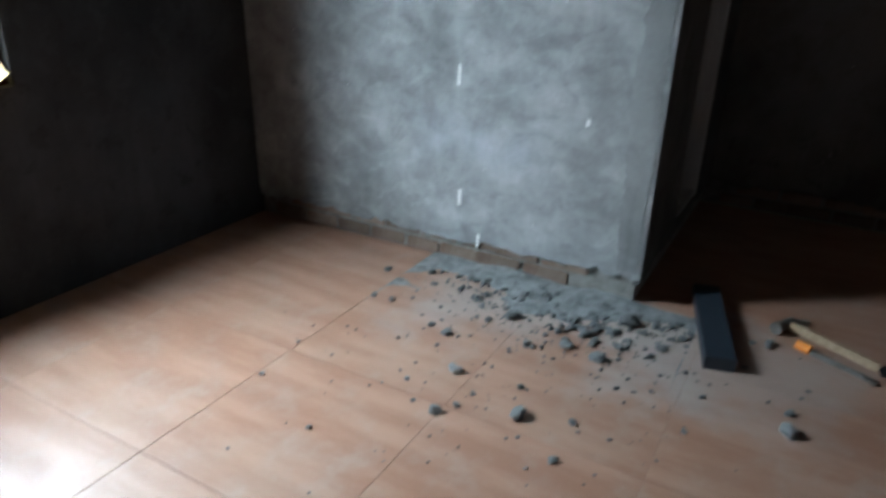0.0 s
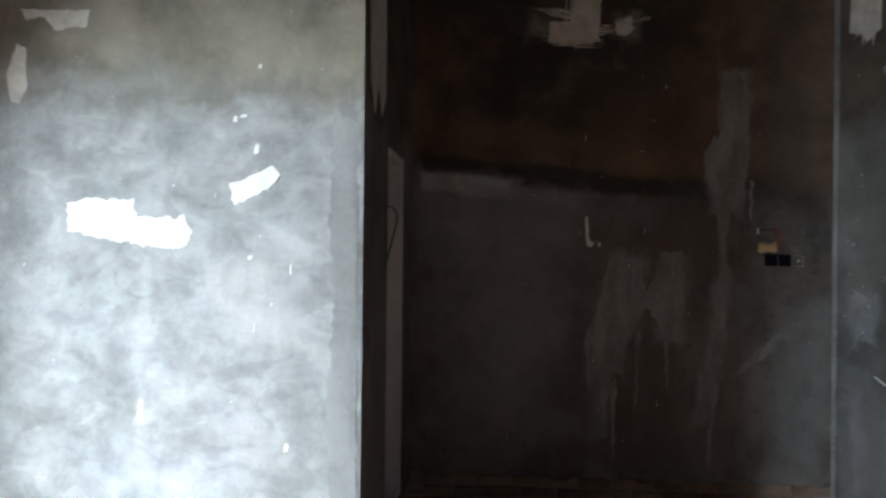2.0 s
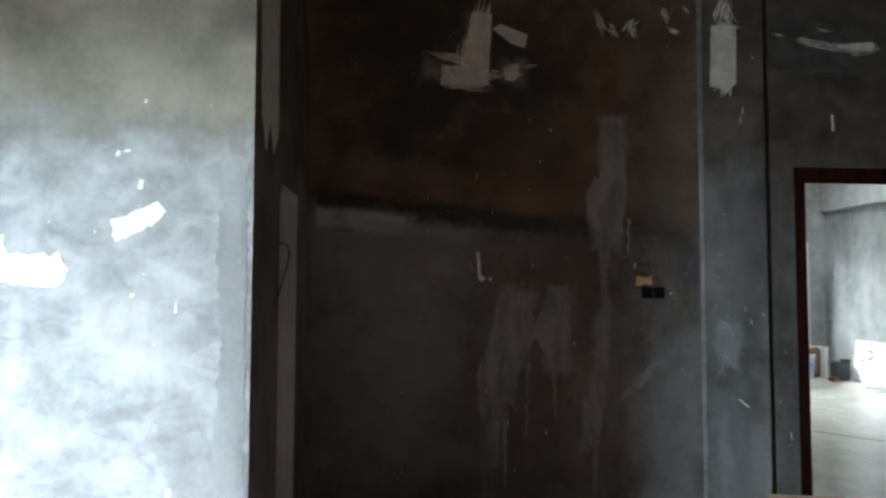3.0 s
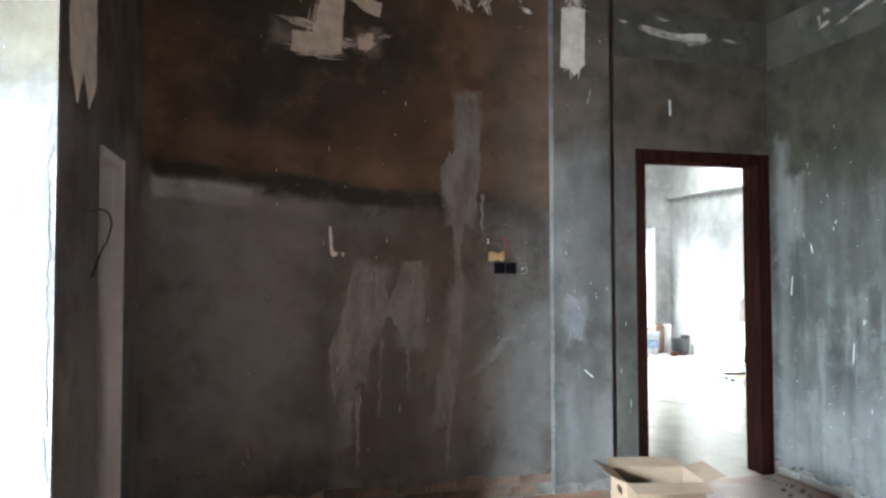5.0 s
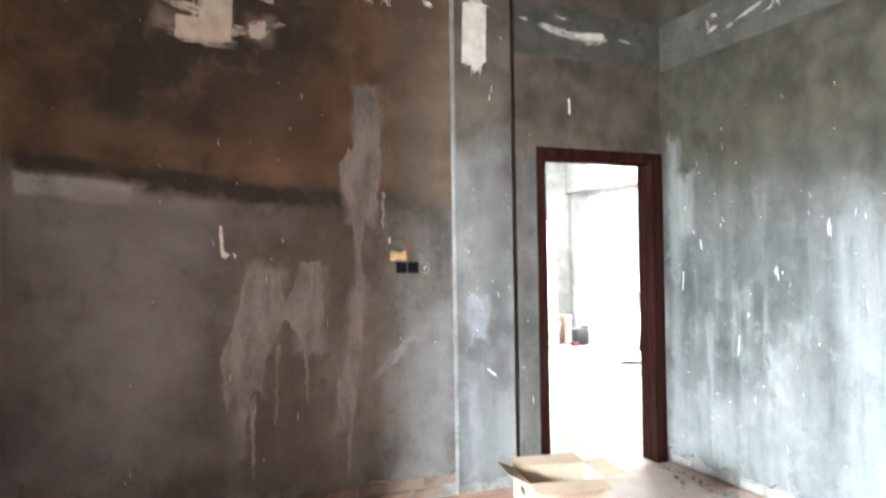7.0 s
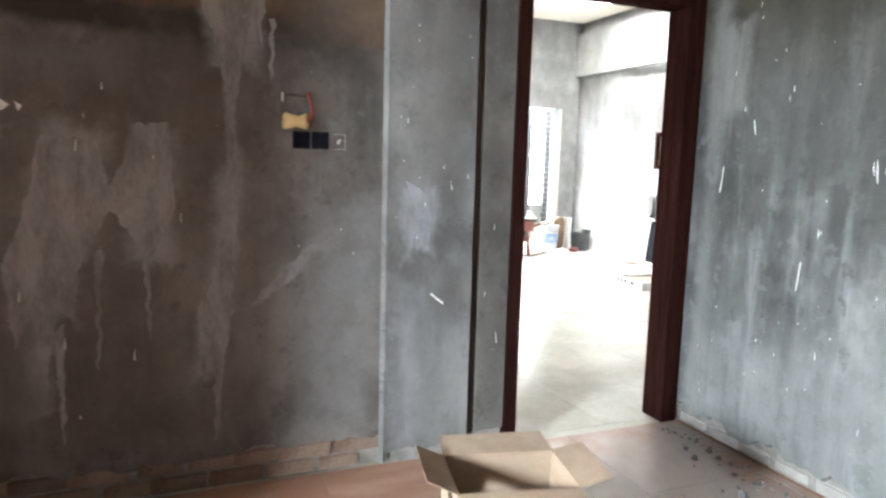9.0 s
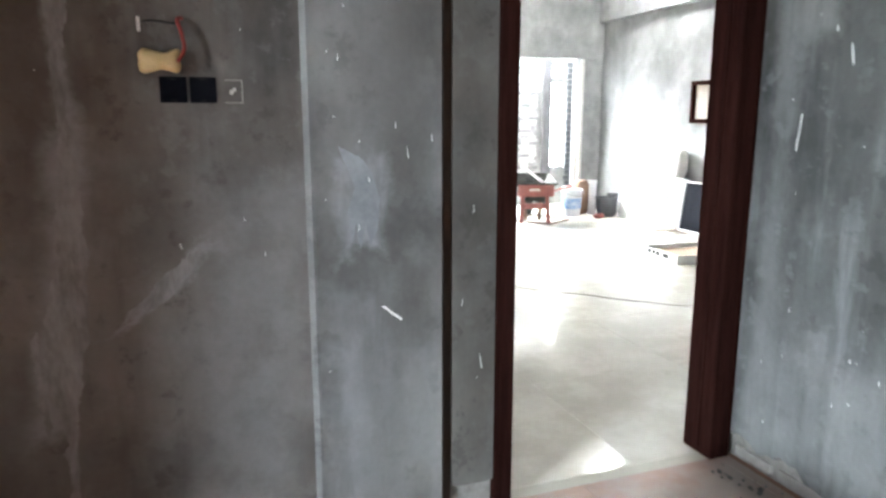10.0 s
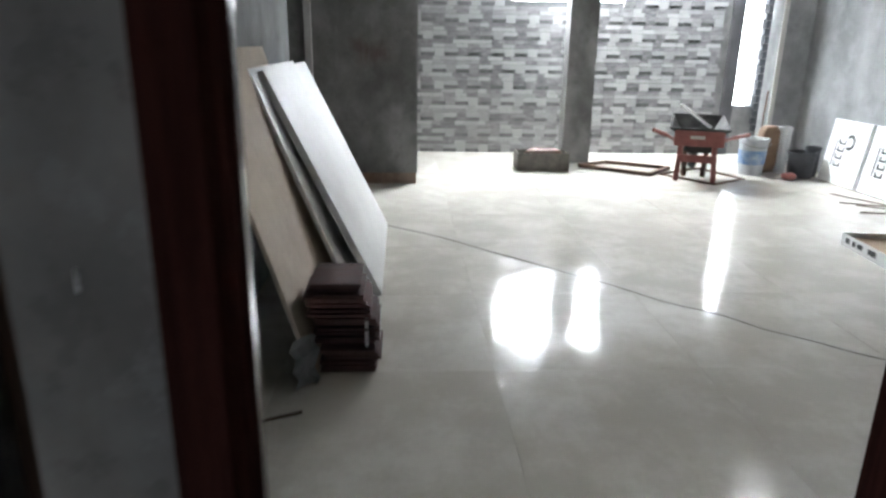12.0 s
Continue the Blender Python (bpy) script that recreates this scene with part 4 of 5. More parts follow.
flecks("x", -0.022, -1, -1.57, -1.21, 0.15, 3.2, 22, column, 5)
patch([(-0.72, 2.885), (-0.60, 2.905), (-0.49, 2.915), (-0.47, 2.89), (-0.50, 2.86), (-0.60, 2.86), (-0.68, 2.865)], "x", NORTH - 0.012, -1, M_putty_old, wall_n, 35, 0.003)
brushed("x", NORTH - 0.012, -1, ((-0.86, 2.895, 0.15, 0.022, -9, 18), (-0.68, 2.875, 0.16, 0.026, -2, 18), (-0.56, 2.85, 0.11, 0.02, 6, 9), (-0.49, 2.885, 0.06, 0.035, 20, 9), (-0.30, 2.88, 0.08, 0.012, -6, 4), (-0.80, 2.98, 0.07, 0.01, -10, 4), (-1.08, 2.94, 0.06, 0.008, -8, 4)), M_putty_dull, wall_n, 154)
patch([(-0.757, 2.46), (-0.745, 2.46), (-0.742, 2.36), (-0.755, 2.36)], "x", NORTH, -1, M_putty, wall_n, 37, 0.002, 0.0015, "filler_dab")
brushed("y", EAST - 0.012, -1, ((-0.52, 2.92, 0.05, 0.02, 20, 5), (-0.50, 2.84, 0.06, 0.022, -10, 6), (-0.47, 2.88, 0.05, 0.008, 80, 3), (-0.64, 2.82, 0.05, 0.015, -10, 4), (-0.80, 2.86, 0.12, 0.012, -12, 8), (-0.97, 2.87, 0.08, 0.02, 70, 7), (-0.93, 2.83, 0.05, 0.012, -20, 4), (-1.12, 2.84, 0.05, 0.03, 60, 5),
    (-1.36, 2.90, 0.08, 0.035, -6, 10), (-1.33, 2.80, 0.07, 0.015, -12, 5), (-1.50, 2.89, 0.14, 0.022, -8, 10), (-1.30, 2.95, 0.05, 0.02, 50, 4), (-1.46, 2.76, 0.06, 0.012, -12, 4), (-1.62, 2.80, 0.08, 0.02, -8, 6), (-1.72, 2.88, 0.10, 0.02, -14, 7), (-1.9, 2.83, 0.10, 0.02, -10, 6)), M_putty_dull, wall_e, 155)
brushed("y", EAST, -1, ((-0.55, 1.62, 0.05, 0.03, 82, 1), (-0.95, 1.30, 0.07, 0.03, 84, 2), (-0.72, 1.05, 0.08, 0.02, 86, 1), (-0.35, 1.5, 0.05, 0.02, 80, 1), (-1.25, 1.55, 0.06, 0.04, 95, 2), (-1.45, 1.15, 0.06, 0.03, 84, 1)), M_putty, wall_e, 156)
for k, (u, z) in enumerate(((-0.19, 1.25), (-0.65, 0.87))):
    patch([(u - 0.008, z + 0.06), (u - 0.003, z + 0.06), (u + 0.007, z - 0.06), (u + 0.003, z - 0.06)], "y", EAST, -1, M_putty, wall_e, 70 + k, 0.001, 0.0015, "filler_dab")
flecks("y", EAST, -1, -2.6, -0.1, 0.2, 2.45, 110, wall_e, 7, 0.55)
flecks("y", EAST, -1, -1.6, -0.1, 3.05, 3.38, 8, wall_e, 8)
flecks("x", NORTH, -1, -1.14, -1.02, 0.2, 2.4, 5, wall_n, 9)
patch([(-5.02, 1.555), (-4.94, 1.585), (-4.87, 1.575), (-4.77, 1.575), (-4.76, 1.515), (-4.57, 1.51), (-4.545, 1.46), (-4.575, 1.405), (-4.68, 1.405), (-4.87, 1.43), (-4.94, 1.45), (-5.01, 1.465)], "x", CY, -1, M_putty, wall_c, 80, 0.009, 0.003)
patch([(-4.41, 1.63), (-4.36, 1.65), (-4.25, 1.70), (-4.225, 1.665), (-4.27, 1.615), (-4.39, 1.555)], "x", CY, -1, M_putty, wall_c, 81, 0.008, 0.003)
patch([(-5.21, 2.28), (-4.94, 2.27), (-4.96, 2.21), (-5.07, 2.20), (-5.12, 2.25), (-5.19, 2.24)], "x", CY, -1, M_putty_old, wall_c, 82, 0.006)
patch([(-5.22, 2.15), (-5.19, 2.14), (-5.18, 1.99), (-5.21, 1.93), (-5.25, 1.94), (-5.26, 2.05)], "x", CY, -1, M_putty_old, wall_c, 83, 0.004)
for k, (u, z, w, h) in enumerate(((-5.55, 1.37, 0.006, 0.05), (-4.735, 0.81, 0.008, 0.04), (-4.31, 1.76, 0.010, 0.016), (-4.19, 0.69, 0.010, 0.014), (-4.715, 0.30, 0.010, 0.035), (-4.62, 0.12, 0.008, 0.03), (-4.39, 1.87, 0.008, 0.012), (-4.36, 1.88, 0.014, 0.006), (-4.30, 2.06, 0.007, 0.008), (-4.33, 1.37, 0.008, 0.006))):
    patch([(u - w, z - h), (u + w * 0.6, z - h), (u + w, z + h), (u - w * 0.5, z + h)], "x", CY, -1, M_putty, wall_c, 90 + k, 0.002, 0.0018, "filler_dab")
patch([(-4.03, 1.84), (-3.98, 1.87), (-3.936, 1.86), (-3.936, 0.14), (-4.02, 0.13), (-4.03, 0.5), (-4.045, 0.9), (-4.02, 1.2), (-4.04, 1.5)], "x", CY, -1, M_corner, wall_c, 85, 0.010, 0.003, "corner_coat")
flecks("x", CY, -1, -5.6, -4.05, 0.2, 2.6, 26, wall_c, 11, 0.8)
patch([(-1.40, 2.9), (-1.0, 3.0), (-0.98, 2.06), (-1.08, 1.95), (-1.16, 2.08), (-1.24, 1.93), (-1.33, 2.06)], "y", CX, 1, M_putty_old, wall_c, 101, 0.006)

# ---- bedroom things ----
def cardboard_box():
    """An open carton on the floor by the doorway."""
    a = radians(-12)
    ob = tagged(empty("cardboard_box", Matrix.Translation((-1.665, -1.0, 0.0)) @ Matrix.Rotation(a, 4, "Z")), "open brown cardboard box with printed symbols on the floor", "box")
    w, d, h, t = 0.37, 0.26, 0.37, 0.004
    part("side_panel", boxes([(0, 0, 0, w, t, h)]), M_card, ob)
    part("side_panel", boxes([(0, d - t, 0, w, d, h)]), M_card, ob)
    part("end_panel", boxes([(0, t, 0, t, d - t, 0.29), (0, t, 0.325, t, d - t, h), (0, t, 0.29, t, 0.075, 0.325), (0, 0.15, 0.29, t, d - t, 0.325)]), M_card, ob)
    part("end_panel", boxes([(w - t, t, 0, w, d - t, h)]), M_card, ob)
    part("bottom", boxes([(t, t, 0.001, w - t, d - t, t)]), M_card, ob)

    def flap(p, q, out, rise, length):
        p, q, o = Vector(p), Vector(q), Vector(out)
        tip = o * length * math.cos(rise) + Vector((0, 0, math.sin(rise) * length))
        n = (q - p).cross(tip).normalized() * 0.003
        bm = bmesh.new()
        inset = (q - p) * 0.03
        v = [bm.verts.new(c) for c in (p, q, q + tip - inset, p + tip + inset, p + n, q + n, q + tip - inset + n, p + tip + inset + n)]
        for f in ((0, 1, 2, 3), (7, 6, 5, 4), (0, 4, 5, 1), (1, 5, 6, 2), (2, 6, 7, 3), (3, 7, 4, 0)):
            bm.faces.new([v[i] for i in f])
        bmesh.ops.recalc_face_normals(bm, faces=bm.faces)
        part("flap", bm, M_card, ob)
    flap((0, 0.002, h), (w, 0.002, h), (0, -1, 0), radians(-8), 0.11)
    flap((w, d, h), (0, d, h), (0, 1, 0), radians(10), 0.11)
    flap((0.002, d, h), (0.002, 0, h), (-1, 0, 0), radians(25), 0.10)
    flap((w, 0, h), (w, d, h), (1, 0, 0), radians(15), 0.10)
    for cx, cz in ((0.05, 0.165), (0.13, 0.165), (0.13, 0.085)):
        m = Matrix.Translation((cx, -0.0003, cz)) @ Matrix.Rotation(radians(90), 4, "X")
        ring = lathe([(0.022, 0.0), (0.028, 0.0)], 20, None, m)
        bmesh.ops.delete(ring, geom=[f for f in ring.faces if len(f.verts) > 4], context="FACES_ONLY")
        part("printed_ring", ring, M_ink, ob, "dark brown printed ring")
    for x0, z0, x1, z1 in ((0.022, 0.070, 0.046, 0.098), (0.052, 0.070, 0.074, 0.098), (0.24, 0.085, 0.258, 0.115), (0.272, 0.085, 0.288, 0.112), (0.300, 0.090, 0.320, 0.115), (0.332, 0.085, 0.348, 0.115), (0.24, 0.066, 0.262, 0.074), (0.272, 0.066, 0.294, 0.074), (0.300, 0.066, 0.345, 0.072),
                           (0.035, 0.160, 0.065, 0.170), (0.115, 0.156, 0.145, 0.174), (0.118, 0.075, 0.142, 0.095), (0.05, 0.345, 0.11, 0.353), (0.12, 0.345, 0.22, 0.353)):
        part("printed_mark", box(x0, -0.0004, z0, x1, 0.0005, z1), M_ink, ob)
    return ob


cardboard_box()


def socket_boxes():
    ob = tagged(empty("electrical_box", Matrix.Translation((-1.96, 0.0, 1.335))), "two black flush electrical boxes with loose wires and yellow filler", "electrical box")
    for k, x in enumerate((0.0, 0.073)):
        # Black boxes with a flush plate; its near-black also holds the recess shade.
        part("back_box", boxes([(x, -0.004, 0, x + 0.066, 0.0, 0.004), (x, -0.004, 0.062, x + 0.066, 0.0, 0.066), (x, -0.004, 0.004, x + 0.004, 0.0, 0.062), (x + 0.062, -0.004, 0.004, x + 0.066, 0.0, 0.062), (x + 0.004, -0.0025, 0.004, x + 0.062, -0.001, 0.062)]), M_panel_recess, ob)
        for z in (0.058, 0.002):
            part("screw_lug", boxes([(x + 0.026, -0.005, z, x + 0.040, -0.0025, z + 0.006)]), M_black, ob)
    bm = bmesh.new()
    bmesh.ops.create_icosphere(bm, subdivisions=3, radius=1)
    for v in bm.verts:
        f = 1 + 0.22 * noise.noise(v.co * 1.6) + 0.07 * noise.noise(v.co * 6)
        w = 0.040 if v.co.x > 0 else 0.046
        v.co = Vector((0.014 + v.co.x * 1.18 * w * f * (1.0 + 0.35 * v.co.z * v.co.z), -0.022 + v.co.y * 0.024 * f, 0.102 + v.co.z * 0.040 * f * (0.42 + 0.85 * abs(v.co.x))))
    part("filler_lump", bm, M_yellow, ob, "lump of yellow foam", True)
    tube([(0.065, -0.004, 0.21), (0.055, -0.02, 0.205), (0.062, -0.035, 0.17), (0.066, -0.04, 0.13), (0.05, -0.05, 0.10)], 0.005, "red_wire", M_red, ob)
    tube([(-0.03, -0.006, 0.198), (0.0, -0.012, 0.20), (0.04, -0.012, 0.196), (0.06, -0.006, 0.20)], 0.0028, "black_wire", M_wire, ob)
    part("chalk_mark", boxes([(0.160, -0.0015, 0.0, 0.205, 0.001, 0.0015), (0.160, -0.0015, 0.0585, 0.205, 0.001, 0.060), (0.2035, -0.0015, 0.0015, 0.205, 0.001, 0.0585), (0.172, -0.0015, 0.022, 0.181, 0.001, 0.034), (0.180, -0.0015, 0.030, 0.188, 0.001, 0.040)]), M_putty_old, ob, "white chalked square")
    part("clip", boxes([(-0.042, -0.004, 0.175, -0.034, 0.001, 0.21)]), M_putty, ob)
    return ob


socket_boxes()
wire = tagged(tube([(CX + 0.004, -1.02, 1.575), (CX + 0.02, -0.90, 1.59), (CX + 0.03, -0.82, 1.55), (CX + 0.02, -0.82, 1.49), (CX + 0.03, -0.98, 1.43), (CX + 0.02, -1.08, 1.33)], 0.004, "cable", M_wire), "loose black electrical cable hanging from the closet wall", "cable")

dark_plank = tagged(part("plank", bar((-3.565, -1.765, 0.026), (-3.705, -1.22, 0.026), 0.10, 0.05, None, 0.003), M_plank), "dark blue-black wooden plank lying on the tiles", "plank")


def hammer():
    ob = tagged(empty("hammer", Matrix.Translation((-3.39, -1.34, 0.0)) @ Matrix.Rotation(radians(-28), 4, "Z")), "worn hammer with a bare wooden handle on the floor", "hammer")
    part("handle", bar((0.0, 0, 0.022), (0.33, 0.0, 0.018), 0.036, 0.026, None, 0.008), M_handle, ob)
    part("grip_end", bar((0.331, 0, 0.018), (0.36, 0, 0.018), 0.042, 0.032, None, 0.008), M_black, ob, "black end cap")
    head = bmesh.new()
    rod((-0.005, -0.055, 0.024), (-0.005, 0.03, 0.024), 0.018, head, 16)
    rod((-0.005, -0.075, 0.024), (-0.005, -0.0551, 0.024), 0.023, head, 16)
    part("head", head, M_steel, ob)
    part("claw", bar((-0.005, 0.03, 0.024), (0.02, 0.10, 0.012), 0.028, 0.012, None, 0.003), M_steel, ob)
    return ob


def chisel():
    ob = tagged(empty("chisel", Matrix.Translation((-3.335, -1.475, 0.0)) @ Matrix.Rotation(radians(-26), 4, "Z")), "cold chisel with an orange collar beside the hammer", "chisel")
    part("shaft", bar((0.03, 0, 0.010), (0.21, 0, 0.010), 0.020, 0.018, None, 0.004), M_steel, ob)
    part("collar", rod((-0.02, 0, 0.0165), (0.0299, 0, 0.0165), 0.0165, None, 14), M_orange, ob, "orange plastic collar")
    part("tip", bar((0.2101, 0, 0.009), (0.25, 0, 0.006), 0.026, 0.010, None, 0.002), M_steel, ob)
    return ob


hammer()
chisel()

cloth = bmesh.new()
for i in range(9):
    for j in range(7):
        x, y = i / 8, j / 6
        cloth.verts.new((WEST - 0.10 + 0.185 * x, -2.755 + 0.165 * y + 0.010 * math.sin(5 * x), SILL + 0.014 + 0.10 * max(0, y - 0.25) * (1 - 0.4 * x) + 0.012 * math.sin(9 * x + 4 * y)))
cloth.verts.ensure_lookup_table()
for i in range(8):
    for j in range(6):
        cloth.faces.new([cloth.verts[k] for k in (i * 7 + j, i * 7 + j + 1, (i + 1) * 7 + j + 1, (i + 1) * 7 + j)])
bmesh.ops.solidify(cloth, geom=cloth.faces[:], thickness=0.012)
tagged(part("foam_sheet", cloth, M_yellow, smooth=True), "creased yellow foam sheet on the window sill", "foam sheet")


# ---- rubble ----
def stone_mesh(seed, name="mortar_chunk"):
    rnd = random.Random(seed)
    bm = bmesh.new()
    bmesh.ops.create_icosphere(bm, subdivisions=2, radius=1)
    off = Vector((rnd.uniform(0, 50), rnd.uniform(0, 50), 0))
    for v in bm.verts:
        f = 1 + 0.5 * noise.noise(v.co * 1.1 + off) + 0.25 * noise.noise(v.co * 3 + off)
        v.co = Vector((v.co.x * f, v.co.y * f * 0.8, max(-0.35, v.co.z * f * 0.65)))
    return mesh_of(bm, name, M_rubble)


STONES = [stone_mesh(k) for k in range(6)]


def chunk(x, y, size, k, lab="grey mortar chunk lying on the floor tiles"):
    ob = new("mortar_chunk", STONES[k % 6])
    ob.matrix_world = Matrix.Translation((x, y, 0.35 * size)) @ Matrix.Rotation(k * 1.7, 4, "Z") @ Matrix.Diagonal((size, size, size, 1))
    return tagged(ob, lab, "rubble", "rubble chunks on the floor")


for k, (x, y, z) in enumerate(((-4.31, -2.22, 0.026), (-4.04, -2.33, 0.030), (-4.26, -2.44, 0.022), (-3.34, -2.0, 0.030), (-3.34, -1.90, 0.018), (-3.89, -2.28, 0.013), (-3.88, -2.46, 0.015), (-4.22, -2.38, 0.013), (-4.45, -2.03, 0.022), (-4.42, -2.34, 0.010),
                              (-4.53, -2.69, 0.010), (-4.83, -2.56, 0.010), (-4.86, -2.35, 0.008), (-3.93, -1.91, 0.028), (-4.17, -1.95, 0.022), (-4.05, -1.89, 0.026), (-3.77, -1.72, 0.020), (-3.90, -1.62, 0.038), (-4.48, -1.74, 0.018), (-4.30, -1.80, 0.03),
                              (-3.60, -2.15, 0.010), (-0.31, -0.76, 0.022), (-0.25, -1.00, 0.030), (-0.60, -1.14, 0.020), (-0.87, -1.10, 0.010), (-0.20, -1.05, 0.026), (-0.24, -1.27, 0.020), (-0.67, -0.91, 0.012), (-0.40, -1.35, 0.02), (-0.2, -1.55, 0.03))):
    chunk(x, y, z, k)


def rubble_field(name, spots, label, seed):
    """Many small chips round (x, y, spread x, spread y, count, size)."""
    rnd = random.Random(seed)
    base = [([v.co.copy() for v in m.vertices], [tuple(p.vertices) for p in m.polygons]) for m in STONES]
    vs, fs = [], []
    for x, y, sx, sy, count, size in spots:
        for _ in range(count):
            px, py = x + rnd.gauss(0, sx), y + rnd.gauss(0, sy)
            if py > CY - 0.02 and px < -2 or px > -0.02 or py > -0.03:
                continue
            r = size * rnd.choice((0.35, 0.5, 0.6, 0.8, 1.0)) * rnd.uniform(0.7, 1.2)
            co, po = rnd.choice(base)
            m = Matrix.Translation((px, py, 0.34 * r)) @ Matrix.Rotation(rnd.uniform(0, 6.3), 4, "Z") @ Matrix.Diagonal((r, r, r * rnd.uniform(0.7, 1.2), 1))
            o = len(vs)
            vs += [m @ c for c in co]
            fs += [tuple(i + o for i in p) for p in po]
    me = bpy.data.meshes.new(name)
    me.from_pydata(vs, [], fs)
    me.materials.append(M_rubble)
    return tagged(new(name, me), label, "rubble", "", "stuff")


rubble_field("rubble", [(-4.2, -1.62, 0.25, 0.09, 170, 0.019), (-3.98, -1.66, 0.10, 0.10, 80, 0.020), (-4.2, -1.68, 0.28, 0.12, 260, 0.007), (-4.2, -1.85, 0.26, 0.12, 90, 0.013), (-4.15, -2.1, 0.35, 0.25, 120, 0.007), (-3.75, -1.55, 0.15, 0.15, 40, 0.014), (-3.4, -1.45, 0.12, 0.2, 25, 0.012), (-4.3, -2.4, 0.4, 0.3, 40, 0.007)],
             "crumbled grey mortar rubble along the closet wall", 5)
rubble_field("rubble", [(-0.15, -0.8, 0.07, 0.35, 60, 0.018), (-0.2, -1.6, 0.1, 0.4, 60, 0.02), (-0.5, -1.1, 0.25, 0.2, 50, 0.010), (-0.27, -1.08, 0.07, 0.06, 60, 0.020), (-0.3, -1.4, 0.12, 0.15, 50, 0.016), (-0.1, -0.3, 0.04, 0.15, 20, 0.012)], "crumbled plaster chips along the wall foot", 6)


def mound(name, x0, x1, y0, y1, height, seed, label):
    """A low drift of mortar dust, highest at the wall."""
    bm, nx, ny = bmesh.new(), 44, 18
    g = []
    for i in range(nx + 1):
        for j in range(ny + 1):
            u, v = i / nx, j / ny
            n = noise.noise((u * 4 + seed, v * 3, 0.3)) + 0.5 * noise.noise((u * 13 + seed, v * 9, 1.7))
            z = height * (v - 0.62 + 0.55 * n) * math.sin(math.pi * min(1, max(0, u))) ** 0.5
            g.append(bm.verts.new((x0 + (x1 - x0) * u, y0 + (y1 - y0) * v, max(-0.012, z))))
    for i in range(nx):
        for j in range(ny):
            a = i * (ny + 1) + j
            bm.faces.new((g[a], g[a + ny + 1], g[a + ny + 2], g[a + 1]))
    return tagged(part(name, bm, M_rubble), label, "mortar dust", "", "stuff")


mound("mortar_dust", -4.85, -3.68, -1.98, CY + 0.015, 0.05, 2, "drift of grey mortar dust at the foot of the wall")

# ---- hall things ----
def ceiling_light():
    ob = tagged(empty("ceiling_light", Matrix.Translation((2.9, 4.95, H))), "square white ceiling light, switched on", "ceiling light")
    for r in ((-0.22, -0.22, -0.05, 0.22, -0.20, 0), (-0.22, 0.20, -0.05, 0.22, 0.22, 0), (-0.22, -0.20, -0.05, -0.20, 0.20, 0), (0.20, -0.20, -0.05, 0.22, 0.20, 0)):
        part("frame", boxes([r], 0.003), M_whiteplastic, ob)
    part("diffuser", boxes([(-0.20, -0.20, -0.042, 0.20, 0.20, -0.01)]), M_lamp, ob, "glowing diffuser")



ceiling_light()


def leaning_board(x_foot, x_top, y0, y1, height, thick, material, label, group="boards leaning on the hall wall"):
    a, b = Vector((x_foot, 0, 0.0)), Vector((x_top, 0, height))
    n = (b - a).cross(Vector((0, 1, 0))).normalized() * thick
    if n.x > 0:
        n = -n
    bm = bmesh.new()
    v = [bm.verts.new(c) for c in ((a.x, y0, 0.002 + max(0, -n.z)), (a.x, y1, 0.002 + max(0, -n.z)), (b.x, y1, height), (b.x, y0, height), (a.x + n.x, y0, 0.002 + max(0, n.z)), (a.x + n.x, y1, 0.002 + max(0, n.z)), (b.x + n.x, y1, height + n.z), (b.x + n.x, y0, height + n.z))]
    for f in ((0, 1, 2, 3), (7, 6, 5, 4), (0, 4, 5, 1), (1, 5, 6, 2), (2, 6, 7, 3), (3, 7, 4, 0)):
        bm.faces.new([v[i] for i in f])
    bmesh.ops.recalc_face_normals(bm, faces=bm.faces)
    bmesh.ops.bevel(bm, geom=bm.edges[:], offset=0.002, segments=1, affect="EDGES")
    return tagged(part("board", bm, material), label, "board", group)


leaning_board(-1.085, -1.46, 1.68, 2.92, 1.22, 0.018, M_rawboard, "thin beige board leaning on the hall partition")
leaning_board(-0.975, -1.43, 2.42, 3.70, 1.13, 0.022, M_board, "white board with a dark edge leaning in a row")
leaning_board(-0.86, -1.395, 2.56, 3.95, 1.12, 0.035, M_board, "white glossy board leaning in front of the others")


def plank_pack():
    """Bundles of short dark boards piled up."""
    rnd = random.Random(4)
    z = 0.0
    for lab, n, t, x0, x1, y0 in (("lowest bundle of dark brown flooring planks", 7, 0.0135, -1.07, -0.855, 1.77), ("bundle of dark brown flooring planks, wrapped in film", 9, 0.0137, -1.105, -0.860, 1.80), ("bundle of dark brown flooring planks, shifted askew", 7, 0.0135, -1.13, -0.895, 1.77), ("top bundle of dark reddish flooring planks", 4, 0.0132, -1.11, -0.915, 1.78)):
        ob = tagged(empty("plank_bundle", Matrix.Translation((0, 0, z))), lab, "plank bundle", "plank bundles in the pile")
        for k in range(n):
            j, e = rnd.uniform(-0.016, 0.016), rnd.uniform(-0.022, 0.022)
            part("plank", boxes([(x0 + j, y0 + e, k * t + 0.001, x1 + j, y0 + 0.26 + e, (k + 1) * t - 0.0015)], 0.0015), M_tilepack, ob)
        if "film" in lab:
            for r in ((x1 - 0.045, y0 - 0.016, 0.002, x1 - 0.03, y0 - 0.0145, n * t), (x1 + 0.0135, y0 + 0.05, 0.002, x1 + 0.015, y0 + 0.10, n * t)):
                part("wrap", boxes([r]), M_film, ob, "shiny plastic wrap")
        z += n * t


plank_pack()
paper = bmesh.new()
